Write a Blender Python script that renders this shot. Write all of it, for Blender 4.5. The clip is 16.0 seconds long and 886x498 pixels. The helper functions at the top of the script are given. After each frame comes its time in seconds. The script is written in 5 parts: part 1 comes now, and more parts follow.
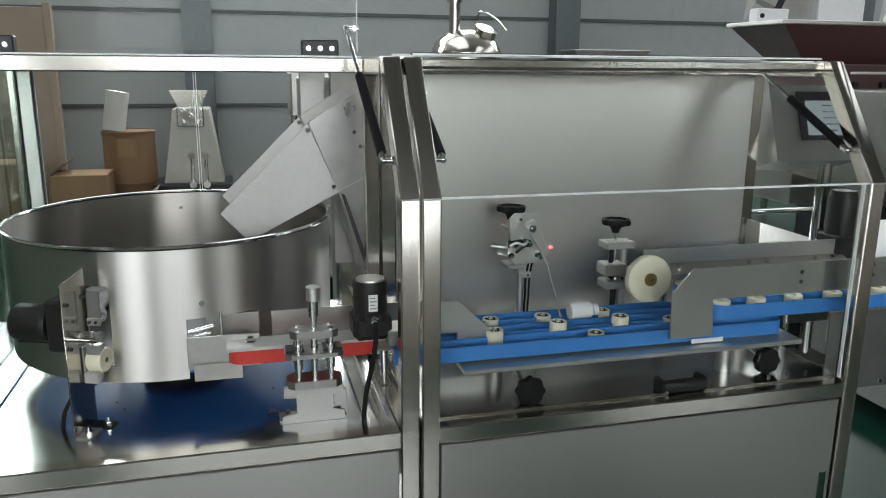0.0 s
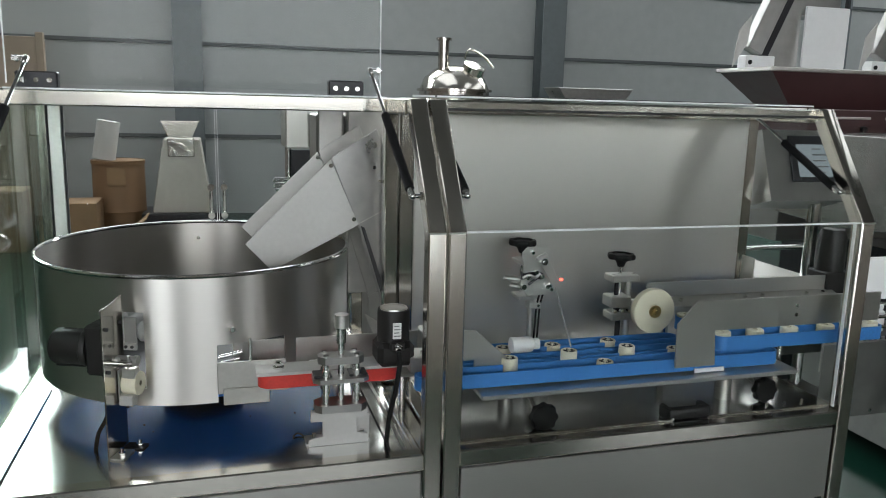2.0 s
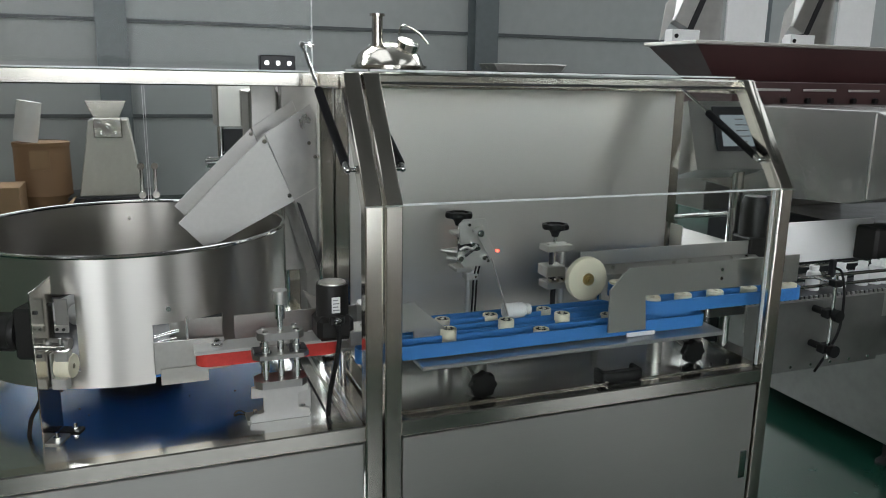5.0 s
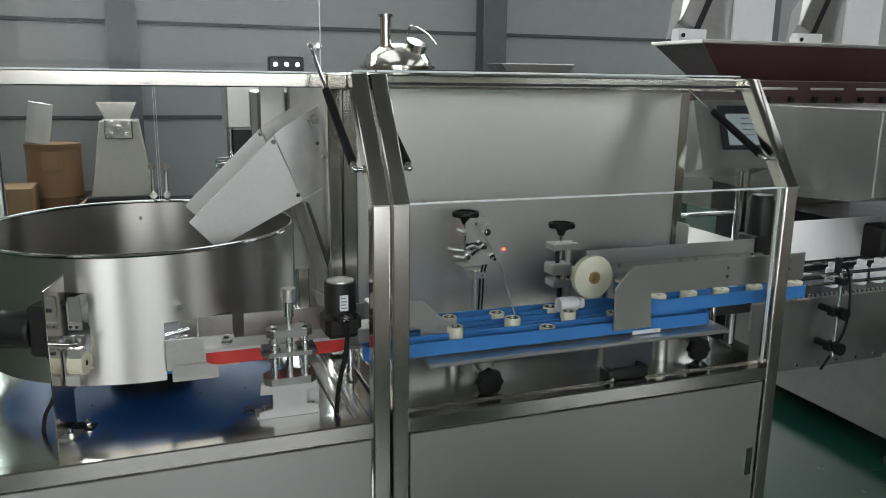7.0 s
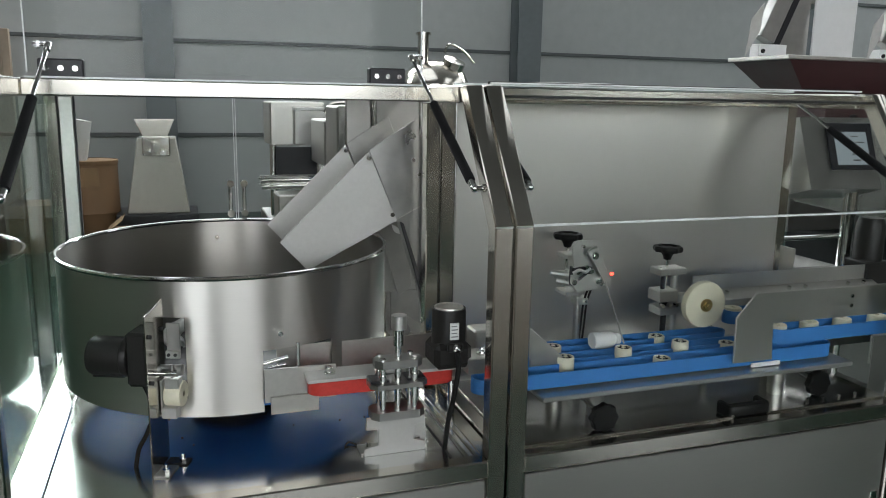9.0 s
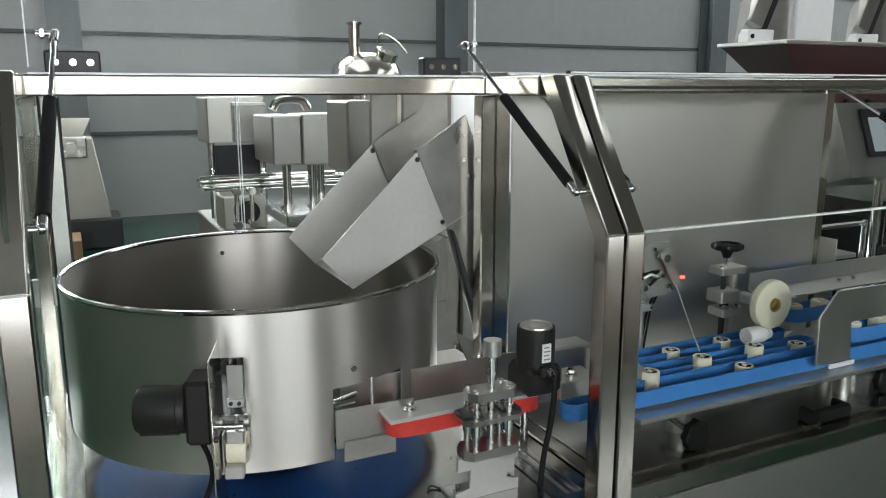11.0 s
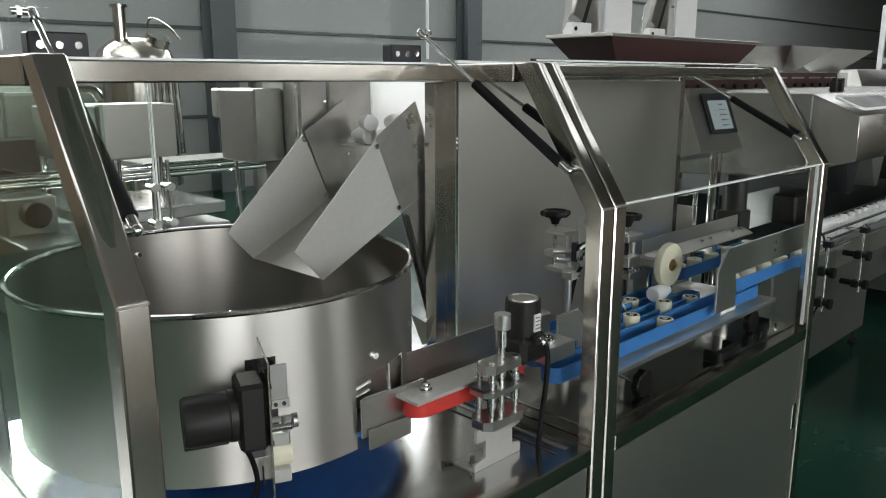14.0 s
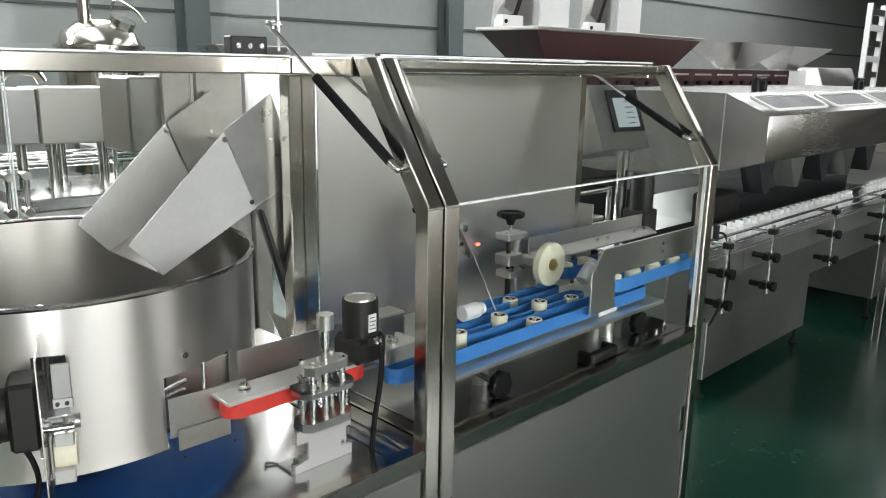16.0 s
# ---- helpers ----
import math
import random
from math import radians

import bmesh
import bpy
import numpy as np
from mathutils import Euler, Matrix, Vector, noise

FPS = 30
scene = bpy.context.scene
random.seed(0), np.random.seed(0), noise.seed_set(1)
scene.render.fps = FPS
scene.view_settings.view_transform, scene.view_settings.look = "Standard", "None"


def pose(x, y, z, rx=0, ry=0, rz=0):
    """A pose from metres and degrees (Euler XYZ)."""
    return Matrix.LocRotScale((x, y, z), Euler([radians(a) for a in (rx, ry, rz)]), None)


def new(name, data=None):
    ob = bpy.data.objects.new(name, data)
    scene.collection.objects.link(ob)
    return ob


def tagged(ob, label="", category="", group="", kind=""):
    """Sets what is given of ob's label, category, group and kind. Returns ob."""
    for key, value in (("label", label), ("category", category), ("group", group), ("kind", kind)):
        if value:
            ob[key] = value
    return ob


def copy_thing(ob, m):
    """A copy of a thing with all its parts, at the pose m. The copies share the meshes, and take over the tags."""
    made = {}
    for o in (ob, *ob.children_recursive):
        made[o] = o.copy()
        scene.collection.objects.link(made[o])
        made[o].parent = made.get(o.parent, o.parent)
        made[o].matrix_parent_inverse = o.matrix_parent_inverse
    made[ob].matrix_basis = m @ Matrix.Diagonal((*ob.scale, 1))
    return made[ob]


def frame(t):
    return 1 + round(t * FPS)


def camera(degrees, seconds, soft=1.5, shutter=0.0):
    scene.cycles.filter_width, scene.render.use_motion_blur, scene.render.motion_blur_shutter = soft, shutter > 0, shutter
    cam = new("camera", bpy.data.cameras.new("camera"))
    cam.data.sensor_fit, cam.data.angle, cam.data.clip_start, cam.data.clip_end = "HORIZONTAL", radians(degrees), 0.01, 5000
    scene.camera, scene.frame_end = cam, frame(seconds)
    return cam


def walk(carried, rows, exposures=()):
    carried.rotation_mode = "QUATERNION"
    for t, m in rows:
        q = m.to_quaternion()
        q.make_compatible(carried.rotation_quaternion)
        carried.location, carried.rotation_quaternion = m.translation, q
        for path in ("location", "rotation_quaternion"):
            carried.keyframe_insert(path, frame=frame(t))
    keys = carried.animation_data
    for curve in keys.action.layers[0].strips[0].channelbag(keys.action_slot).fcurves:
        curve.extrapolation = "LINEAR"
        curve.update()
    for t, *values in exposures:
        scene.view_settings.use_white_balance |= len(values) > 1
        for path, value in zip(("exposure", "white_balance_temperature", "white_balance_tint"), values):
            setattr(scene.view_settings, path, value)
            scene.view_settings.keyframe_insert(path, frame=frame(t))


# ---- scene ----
cam = camera(59.6, 16.0, soft=1.0)
METRES, EYE, TILT, LEAN, TURN = 1.95, 1.6, 0.0, 0.0, -14.7
ROWS = [
    (0.0, 0.0, 0.0, 0.0, 0.11, -13.32, -0.45),
    (0.5, 0.0041, -0.0299, 0.0004, 0.55, -12.82, -0.67),
    (1.0, -0.0217, -0.0442, 0.0061, -0.35, -10.59, -1.01),
    (1.5, -0.044, -0.0521, 0.0104, 0.07, -9.89, -0.99),
    (2.0, -0.052, -0.047, 0.0084, -1.34, -10.89, -1.44),
    (2.5, -0.0676, -0.0332, 0.0051, -3.44, -12.28, -1.87),
    (3.0, -0.0707, -0.0334, 0.0041, -3.18, -12.49, -1.62),
    (3.5, -0.0623, -0.0446, 0.0035, -3.83, -12.56, -1.21),
    (4.0, -0.057, -0.0494, 0.004, -4.65, -12.48, -1.15),
    (6.5, -0.0424, -0.0679, 0.0035, -6.93, -12.51, -0.53),
    (7.0, -0.0476, -0.0685, 0.0042, -5.38, -12.41, -0.73),
    (7.5, -0.073, -0.0622, 0.004, -2.92, -12.7, -1.18),
    (8.0, -0.1062, -0.0497, 0.0031, -2.22, -12.95, -1.44),
    (8.5, -0.1303, -0.0271, 0.0005, -2.84, -12.77, -3.02),
    (9.0, -0.1561, 0.006, -0.0053, -4.06, -11.03, -0.96),
    (11.5, -0.3845, 0.1762, -0.0045, -15.02, -11.83, -0.95),
    (12.0, -0.4612, 0.2177, -0.0109, -21.73, -12.34, -1.13),
    (12.5, -0.5478, 0.2352, -0.0101, -28.89, -13.94, 1.01),
    (13.0, -0.5664, 0.2246, -0.0091, -27.26, -13.99, 0.47),
    (13.5, -0.5705, 0.215, -0.0073, -28.95, -12.91, -0.08),
    (14.0, -0.5616, 0.201, -0.0061, -29.67, -12.47, 0.12),
    (14.5, -0.5321, 0.1639, -0.0068, -29.95, -13.33, 1.4),
    (15.0, -0.5011, 0.1469, -0.012, -30.74, -16.13, 0.39),
    (15.5, -0.4496, 0.1374, -0.0054, -29.08, -14.2, -0.61),
    (16.0, -0.4057, 0.1318, 0.0023, -29.77, -13.3, -1.06),
]
walk(cam, [(t, pose(0, 0, EYE, TILT, LEAN, TURN) @ pose(METRES * x, METRES * y, METRES * z, 90 + pitch, roll, yaw)) for t, x, y, z, yaw, pitch, roll in ROWS],
     exposures=[(0, 0.35, 6180, 9.5), (1, 0.33, 6180, 9.5), (2, 0.22, 6180, 10), (3.5, 0.2, 6180, 10), (9, 0.18, 6180, 9.5), (11.5, 0.52, 6300, 9.5), (12, 0.5, 6380, 9.5), (14.6, 0.42, 6380, 9.5), (15.3, 0.82, 6380, 10), (16, 1.08, 6380, 10)])

# ---------------------------------------------------------------- light
world = bpy.data.worlds.new("hall_sky")
scene.world = world
world.use_nodes = True
wn = world.node_tree.nodes
sky = wn.new("ShaderNodeTexSky")
sky.sky_type, sky.sun_disc, sky.sun_elevation, sky.sun_rotation = "NISHITA", False, radians(40), radians(200)
world.node_tree.links.new(sky.outputs[0], wn["Background"].inputs[0])
wn["Background"].inputs[1].default_value = 0.1
NORTH_GLOW, SOUTH_GLOW, ADDED_ROOF_GLOW = 15.0, 6.0, 1.5

# ---------------------------------------------------------------- materials


def nodes_of(name):
    m = bpy.data.materials.new(name)
    m.use_nodes = True
    return m, m.node_tree.nodes, m.node_tree.links, m.node_tree.nodes["Principled BSDF"]


def paint(name, color, rough=0.5, metal=0.0, grain=40.0, stain=3.0, vary=0.12, bump=0.05, stretch=(1, 1, 1), rvary=0.1, spread=0.0, brushed=0.0, gloss=0.5):
    """A surface with fine grain (1/metres), broad stains and a little relief."""
    m, n, l, b = nodes_of(name)
    at = n.new("ShaderNodeTexCoord")
    mp = n.new("ShaderNodeMapping")
    mp.inputs["Scale"].default_value = stretch
    l.new(at.outputs["Object"], mp.inputs[0])
    fine, broad = n.new("ShaderNodeTexNoise"), n.new("ShaderNodeTexNoise")
    fine.inputs["Scale"].default_value, fine.inputs["Detail"].default_value = grain, 4
    broad.inputs["Scale"].default_value, broad.inputs["Detail"].default_value = stain, 3
    l.new(mp.outputs[0], fine.inputs[0])
    l.new(at.outputs["Object"], broad.inputs[0])
    both = n.new("ShaderNodeMath")
    both.operation = "MULTIPLY_ADD"
    l.new(fine.outputs[0], both.inputs[0])
    both.inputs[1].default_value = 0.5
    half = n.new("ShaderNodeMath")
    half.operation = "MULTIPLY"
    half.inputs[1].default_value = 0.5
    l.new(broad.outputs[0], half.inputs[0])
    l.new(half.outputs[0], both.inputs[2])
    last = both.outputs[0]
    if spread:
        info = n.new("ShaderNodeObjectInfo")
        add = n.new("ShaderNodeMath")
        add.operation = "MULTIPLY_ADD"
        add.inputs[1].default_value = spread
        l.new(info.outputs["Random"], add.inputs[0])
        l.new(last, add.inputs[2])
        last = add.outputs[0]
    ramp = n.new("ShaderNodeMapRange")
    ramp.inputs["From Min"].default_value, ramp.inputs["From Max"].default_value = 0.3, 0.7
    ramp.inputs["To Min"].default_value, ramp.inputs["To Max"].default_value = 1 - vary, 1 + vary
    l.new(last, ramp.inputs[0])
    mul = n.new("ShaderNodeVectorMath")
    mul.operation = "SCALE"
    mul.inputs[0].default_value = color[:3]
    l.new(ramp.outputs[0], mul.inputs["Scale"])
    l.new(mul.outputs[0], b.inputs["Base Color"])
    rr = n.new("ShaderNodeMapRange")
    rr.inputs["From Min"].default_value, rr.inputs["From Max"].default_value = 0.3, 0.7
    rr.inputs["To Min"].default_value, rr.inputs["To Max"].default_value = max(0.02, rough - rvary), rough + rvary
    l.new(both.outputs[0], rr.inputs[0])
    l.new(rr.outputs[0], b.inputs["Roughness"])
    b.inputs["Metallic"].default_value = metal
    b.inputs["Specular IOR Level"].default_value = gloss
    if brushed:
        # sheet rolled round the upright axis: its grain runs round, its gloss is drawn out upright
        around = n.new("ShaderNodeTangent")
        around.direction_type, around.axis = "RADIAL", "Z"
        b.inputs["Anisotropic"].default_value, b.inputs["Anisotropic Rotation"].default_value = brushed, 0.25
        l.new(around.outputs[0], b.inputs["Tangent"])
    if bump:
        bp = n.new("ShaderNodeBump")
        bp.inputs["Strength"].default_value, bp.inputs["Distance"].default_value = bump, 0.002
        l.new(fine.outputs[0], bp.inputs["Height"])
        l.new(bp.outputs[0], b.inputs["Normal"])
    return m


def clear(name, tint, gloss=1.0):
    """A clear acrylic sheet: it lets light through and mirrors more the flatter it is seen."""
    m, n, l, b = nodes_of(name)
    n.remove(b)
    tr, gl, mix, lw = n.new("ShaderNodeBsdfTransparent"), n.new("ShaderNodeBsdfGlossy"), n.new("ShaderNodeMixShader"), n.new("ShaderNodeLayerWeight")
    tr.inputs[0].default_value = (*tint, 1)
    gl.inputs["Roughness"].default_value = 0.03
    lw.inputs["Blend"].default_value = 0.5
    power, gain = n.new("ShaderNodeMath"), n.new("ShaderNodeMath")
    power.operation, gain.operation = "POWER", "MULTIPLY_ADD"
    power.inputs[1].default_value, gain.inputs[1].default_value, gain.inputs[2].default_value = 4.5, 0.70 * gloss, 0.020 * gloss
    l.new(lw.outputs["Facing"], power.inputs[0])
    l.new(power.outputs[0], gain.inputs[0])
    l.new(gain.outputs[0], mix.inputs[0])
    l.new(tr.outputs[0], mix.inputs[1])
    l.new(gl.outputs[0], mix.inputs[2])
    l.new(mix.outputs[0], n["Material Output"].inputs[0])
    return m


def milk(name, color):
    """A white plastic sheet that lets light shine through from behind."""
    m, n, l, b = nodes_of(name)
    n.remove(b)
    df, tl, mix = n.new("ShaderNodeBsdfDiffuse"), n.new("ShaderNodeBsdfTranslucent"), n.new("ShaderNodeMixShader")
    grain = n.new("ShaderNodeTexNoise")
    grain.inputs["Scale"].default_value = 9.0
    part_through = n.new("ShaderNodeMapRange")
    part_through.inputs["To Min"].default_value, part_through.inputs["To Max"].default_value = 0.80, 0.90
    l.new(grain.outputs[0], part_through.inputs[0])
    l.new(part_through.outputs[0], mix.inputs[0])
    df.inputs[0].default_value = tl.inputs[0].default_value = (*color, 1)
    l.new(df.outputs[0], mix.inputs[1])
    l.new(tl.outputs[0], mix.inputs[2])
    l.new(mix.outputs[0], n["Material Output"].inputs[0])
    return m


def glow(name, color, strength):
    m, n, l, b = nodes_of(name)
    n.remove(b)
    e = n.new("ShaderNodeEmission")
    e.inputs[0].default_value, e.inputs[1].default_value = (*color, 1), strength
    l.new(e.outputs[0], n["Material Output"].inputs[0])
    return m


# brushed steel sheets differ by the direction of their grain
STEEL_H = paint("steel_brushed_level", (0.60, 0.585, 0.55), 0.36, 1, 14, 2.5, 0.04, 0.0, (1.5, 90, 90), 0.02)
STEEL_BOWL = paint("steel_bowl", (0.60, 0.58, 0.545), 0.36, 1, 14, 3, 0.03, 0.0, (1.2, 1.2, 60), 0.015, brushed=0.85)
# inside of the bowl: a little smoother, its shade put into the colour
STEEL_INSIDE_SHADE = paint("steel_bowl_inside_shade", (0.44, 0.42, 0.385), 0.32, 1, 14, 3, 0.02, 0.0, (1.2, 1.2, 8), 0.0, brushed=0.85)
STEEL_TABLE = paint("steel_table", (0.62, 0.62, 0.61), 0.19, 1, 14, 2.2, 0.06, 0.0, (2, 60, 60), 0.04)
STEEL_TUBE = paint("steel_tube", (0.58, 0.555, 0.50), 0.17, 1, 30, 4, 0.03, 0.0, (1, 1, 1), 0.01)
STEEL_MATT = paint("steel_matt", (0.53, 0.52, 0.485), 0.38, 1, 90, 5, 0.08, 0.06, (1, 1, 1), 0.08)
STEEL_DULL = paint("steel_far", (0.42, 0.415, 0.395), 0.36, 1, 20, 2, 0.15, 0.05, (1, 1, 1), 0.1)
PLATE_MATT = paint("blasted_plate", (0.52, 0.515, 0.49), 0.48, 0.45, 90, 5, 0.06, 0.05, (1, 1, 1), 0.06)
STEEL_HOOD = paint("steel_hood", (0.58, 0.57, 0.545), 0.26, 1, 14, 2, 0.08, 0.0, (1.5, 60, 60), 0.03)
# steel darkened: shade around the conveyor's underside is put into its colour
STEEL_BASE_SHADE = paint("steel_base_shade", (0.32, 0.32, 0.305), 0.42, 1, 20, 2, 0.15, 0.03)
CHROME = paint("chrome", (0.72, 0.72, 0.70), 0.10, 1, 60, 8, 0.06, 0.0, (1, 1, 1), 0.04)
ALU = paint("aluminium", (0.60, 0.595, 0.565), 0.38, 1, 120, 8, 0.08, 0.05, (1, 1, 1), 0.08)
BRASS = paint("brass", (0.50, 0.38, 0.18), 0.30, 1, 80, 9, 0.15)
BLACK = paint("black_plastic", (0.008, 0.008, 0.008), 0.42, 0, 160, 9, 0.2, 0.1, gloss=0.25)
BLACK_FOAM = paint("black_sleeve", (0.006, 0.006, 0.007), 0.75, 0, 300, 9, 0.2, 0.2, gloss=0.25)
DARK_ENAMEL = paint("motor_enamel", (0.016, 0.015, 0.014), 0.45, 0, 150, 8, 0.2, 0.1, gloss=0.35)
GRAPHITE = paint("graphite_plastic", (0.022, 0.022, 0.025), 0.35, 0, 120, 8, 0.15, 0.05, gloss=0.35)
WHITE_NYLON = paint("white_nylon", (0.74, 0.70, 0.54), 0.45, 0, 90, 12, 0.08, 0.05)
WHITE_BOTTLE = paint("white_bottle", (0.80, 0.80, 0.79), 0.38, 0, 60, 10, 0.03, 0.0)
WHITE_BOARD = paint("white_board", (0.84, 0.84, 0.83), 0.45, 0, 40, 3, 0.03, 0.02)
WHITE_LABEL = paint("white_label", (0.75, 0.75, 0.72), 0.5, 0, 100, 9, 0.05)
GREY_INK = paint("grey_ink", (0.22, 0.22, 0.22), 0.5, 0, 100, 9, 0.05)
BLUE_BELT = paint("blue_belt", (0.05, 0.21, 0.55), 0.48, 0, 130, 6, 0.18, 0.12)
RED_BELT = paint("red_belt", (0.56, 0.045, 0.035), 0.45, 0, 130, 8, 0.15, 0.1)
BLUE_FILM = paint("blue_film", (0.07, 0.30, 0.88), 0.4, 0, 30, 6, 0.2, 0.1)
RUBBER = paint("rubber", (0.008, 0.008, 0.008), 0.7, 0, 150, 9, 0.2, 0.2, gloss=0.25)
RED_LAMP = glow("red_lamp", (1.0, 0.05, 0.03), 6.0)
SCREEN = glow("lit_screen", (0.62, 0.70, 0.72), 0.30)
ACRYLIC = clear("clear_acrylic", (0.96, 0.97, 0.965), 0.24)
ACRYLIC_TINT = clear("green_acrylic", (0.80, 0.88, 0.83), 1.1)
MILK_SHEET = milk("milky_plastic", (0.88, 0.88, 0.87))
ACRYLIC_EDGE = paint("acrylic_edge", (0.88, 0.90, 0.89), 0.25, 0, 40, 3, 0.05, 0.0)
GASKET = paint("gasket", (0.03, 0.03, 0.03), 0.6, 0, 60, 4, 0.1)
WALL_GREY = paint("wall_sheet", (0.40, 0.42, 0.41), 0.55, 0, 6, 0.7, 0.08, 0.03)
SEAM_GREY = paint("wall_seam", (0.10, 0.11, 0.11), 0.6, 0, 10, 1, 0.1)
COLUMN_GREY = paint("column_paint", (0.14, 0.16, 0.165), 0.45, 0, 12, 1.5, 0.12, 0.04)
# beige of the unseen walls, chosen to warm and darken the steel's reflections
WALL_DARK = paint("wall_beige", (0.175, 0.152, 0.125), 0.55, 0, 6, 0.7, 0.10, 0.03)
CEILING_PAINT = paint("roof_sheet", (0.13, 0.13, 0.125), 0.6, 0, 5, 0.6, 0.08)
FLOOR_GREEN = paint("green_epoxy", (0.006, 0.034, 0.022), 0.22, 0, 14, 0.9, 0.22, 0.05, (1, 1, 1), 0.08)
CARDBOARD = paint("cardboard", (0.26, 0.165, 0.085), 0.8, 0, 60, 5, 0.15, 0.1)
KRAFT_DARK = paint("fibre_drum", (0.20, 0.115, 0.055), 0.7, 0, 50, 6, 0.18, 0.1)
PALE_CLOTH = paint("pale_sheet", (0.55, 0.54, 0.51), 0.8, 0, 30, 4, 0.12, 0.2)
# mill steel tinted beige for the warm reflection on it
MILL_STEEL = paint("steel_warm_reflection", (0.36, 0.345, 0.305), 0.45, 0.6, 20, 2, 0.15, 0.05, (1, 1, 1), 0.1)
# brown of the reflection in the side pane, as a colour
TAN_REFLECTION = paint("tan_reflection", (0.34, 0.27, 0.20), 0.6, 0, 20, 3, 0.12, 0.05)
# dark red reflection under the tray, painted as a colour
MAROON_REFLECTION = paint("maroon_reflection", (0.050, 0.021, 0.021), 0.4, 0, 20, 3, 0.2, 0.03)
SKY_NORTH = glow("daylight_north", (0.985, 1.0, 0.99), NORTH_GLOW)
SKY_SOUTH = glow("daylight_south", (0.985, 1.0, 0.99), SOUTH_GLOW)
# glow of the added, unseen roof panels
ADDED_ROOF_LIGHT = glow("added_roof_light", (0.985, 1.0, 0.99), ADDED_ROOF_GLOW)

# ---------------------------------------------------------------- mesh helpers


def turned(bm, verts, m):
    bmesh.ops.transform(bm, matrix=m, verts=verts)


def box(bm, x0, x1, y0, y1, z0, z1, bev=0.002, m=None):
    made = bmesh.ops.create_cube(bm, size=1)["verts"]
    turned(bm, made, Matrix.Translation(((x0 + x1) / 2, (y0 + y1) / 2, (z0 + z1) / 2)) @ Matrix.Diagonal((x1 - x0, y1 - y0, z1 - z0, 1)))
    bev = min(bev, 0.3 * min(abs(x1 - x0), abs(y1 - y0), abs(z1 - z0)))
    if bev > 0:
        es = list({e for v in made for e in v.link_edges})
        out = bmesh.ops.bevel(bm, geom=es, offset=bev, segments=1, affect="EDGES")
        made = list({v for f in out["faces"] for v in f.verts} | {v for v in made if v.is_valid})
    if m is not None:
        turned(bm, made, m)
    return bm


def rod(bm, p, q, r, seg=14, r2=None, cap=True):
    p, q = Vector(p), Vector(q)
    made = bmesh.ops.create_cone(bm, cap_ends=cap, segments=seg, radius1=r, radius2=r if r2 is None else r2, depth=(q - p).length)["verts"]
    turned(bm, made, Matrix.Translation((p + q) / 2) @ (q - p).to_track_quat("Z", "Y").to_matrix().to_4x4())
    return bm


def ball(bm, p, r, seg=12):
    made = bmesh.ops.create_uvsphere(bm, u_segments=seg, v_segments=seg // 2 + 1, radius=r)["verts"]
    turned(bm, made, Matrix.Translation(p))
    return bm


def prism(bm, pts, axis, a, b, bev=0.0):
    """A flat outline pushed from a to b along an axis; the outline's two numbers are the other axes in order."""
    def at(p, s):
        return {"x": (s, p[0], p[1]), "y": (p[0], s, p[1]), "z": (p[0], p[1], s)}[axis]
    lo, hi = [bm.verts.new(at(p, a)) for p in pts], [bm.verts.new(at(p, b)) for p in pts]
    n = len(pts)
    fs = [bm.faces.new(lo), bm.faces.new(hi[::-1])]
    for i in range(n):
        fs.append(bm.faces.new((lo[i], hi[i], hi[(i + 1) % n], lo[(i + 1) % n])))
    bmesh.ops.recalc_face_normals(bm, faces=fs)
    if bev:
        bmesh.ops.bevel(bm, geom=list({e for f in fs for e in f.edges}), offset=bev, segments=1, affect="EDGES")
    return bm


def lathe(bm, profile, at=(0, 0, 0), seg=32, m=None):
    """A profile of (radius, height) turned round the z axis."""
    rings = []
    for r, z in profile:
        if r < 1e-5:
            rings.append([bm.verts.new((0, 0, z))])
        else:
            rings.append([bm.verts.new((r * math.cos(2 * math.pi * i / seg), r * math.sin(2 * math.pi * i / seg), z)) for i in range(seg)])
    fs = []
    for u, v in zip(rings, rings[1:]):
        for i in range(seg):
            j = (i + 1) % seg
            if len(u) == 1 and len(v) > 1:
                fs.append(bm.faces.new((u[0], v[j], v[i])))
            elif len(v) == 1 and len(u) > 1:
                fs.append(bm.faces.new((u[i], u[j], v[0])))
            elif len(u) > 1:
                fs.append(bm.faces.new((u[i], u[j], v[j], v[i])))
    bmesh.ops.recalc_face_normals(bm, faces=fs)
    turned(bm, [v for ring in rings for v in ring], Matrix.Translation(at) @ (m or Matrix()))
    return bm


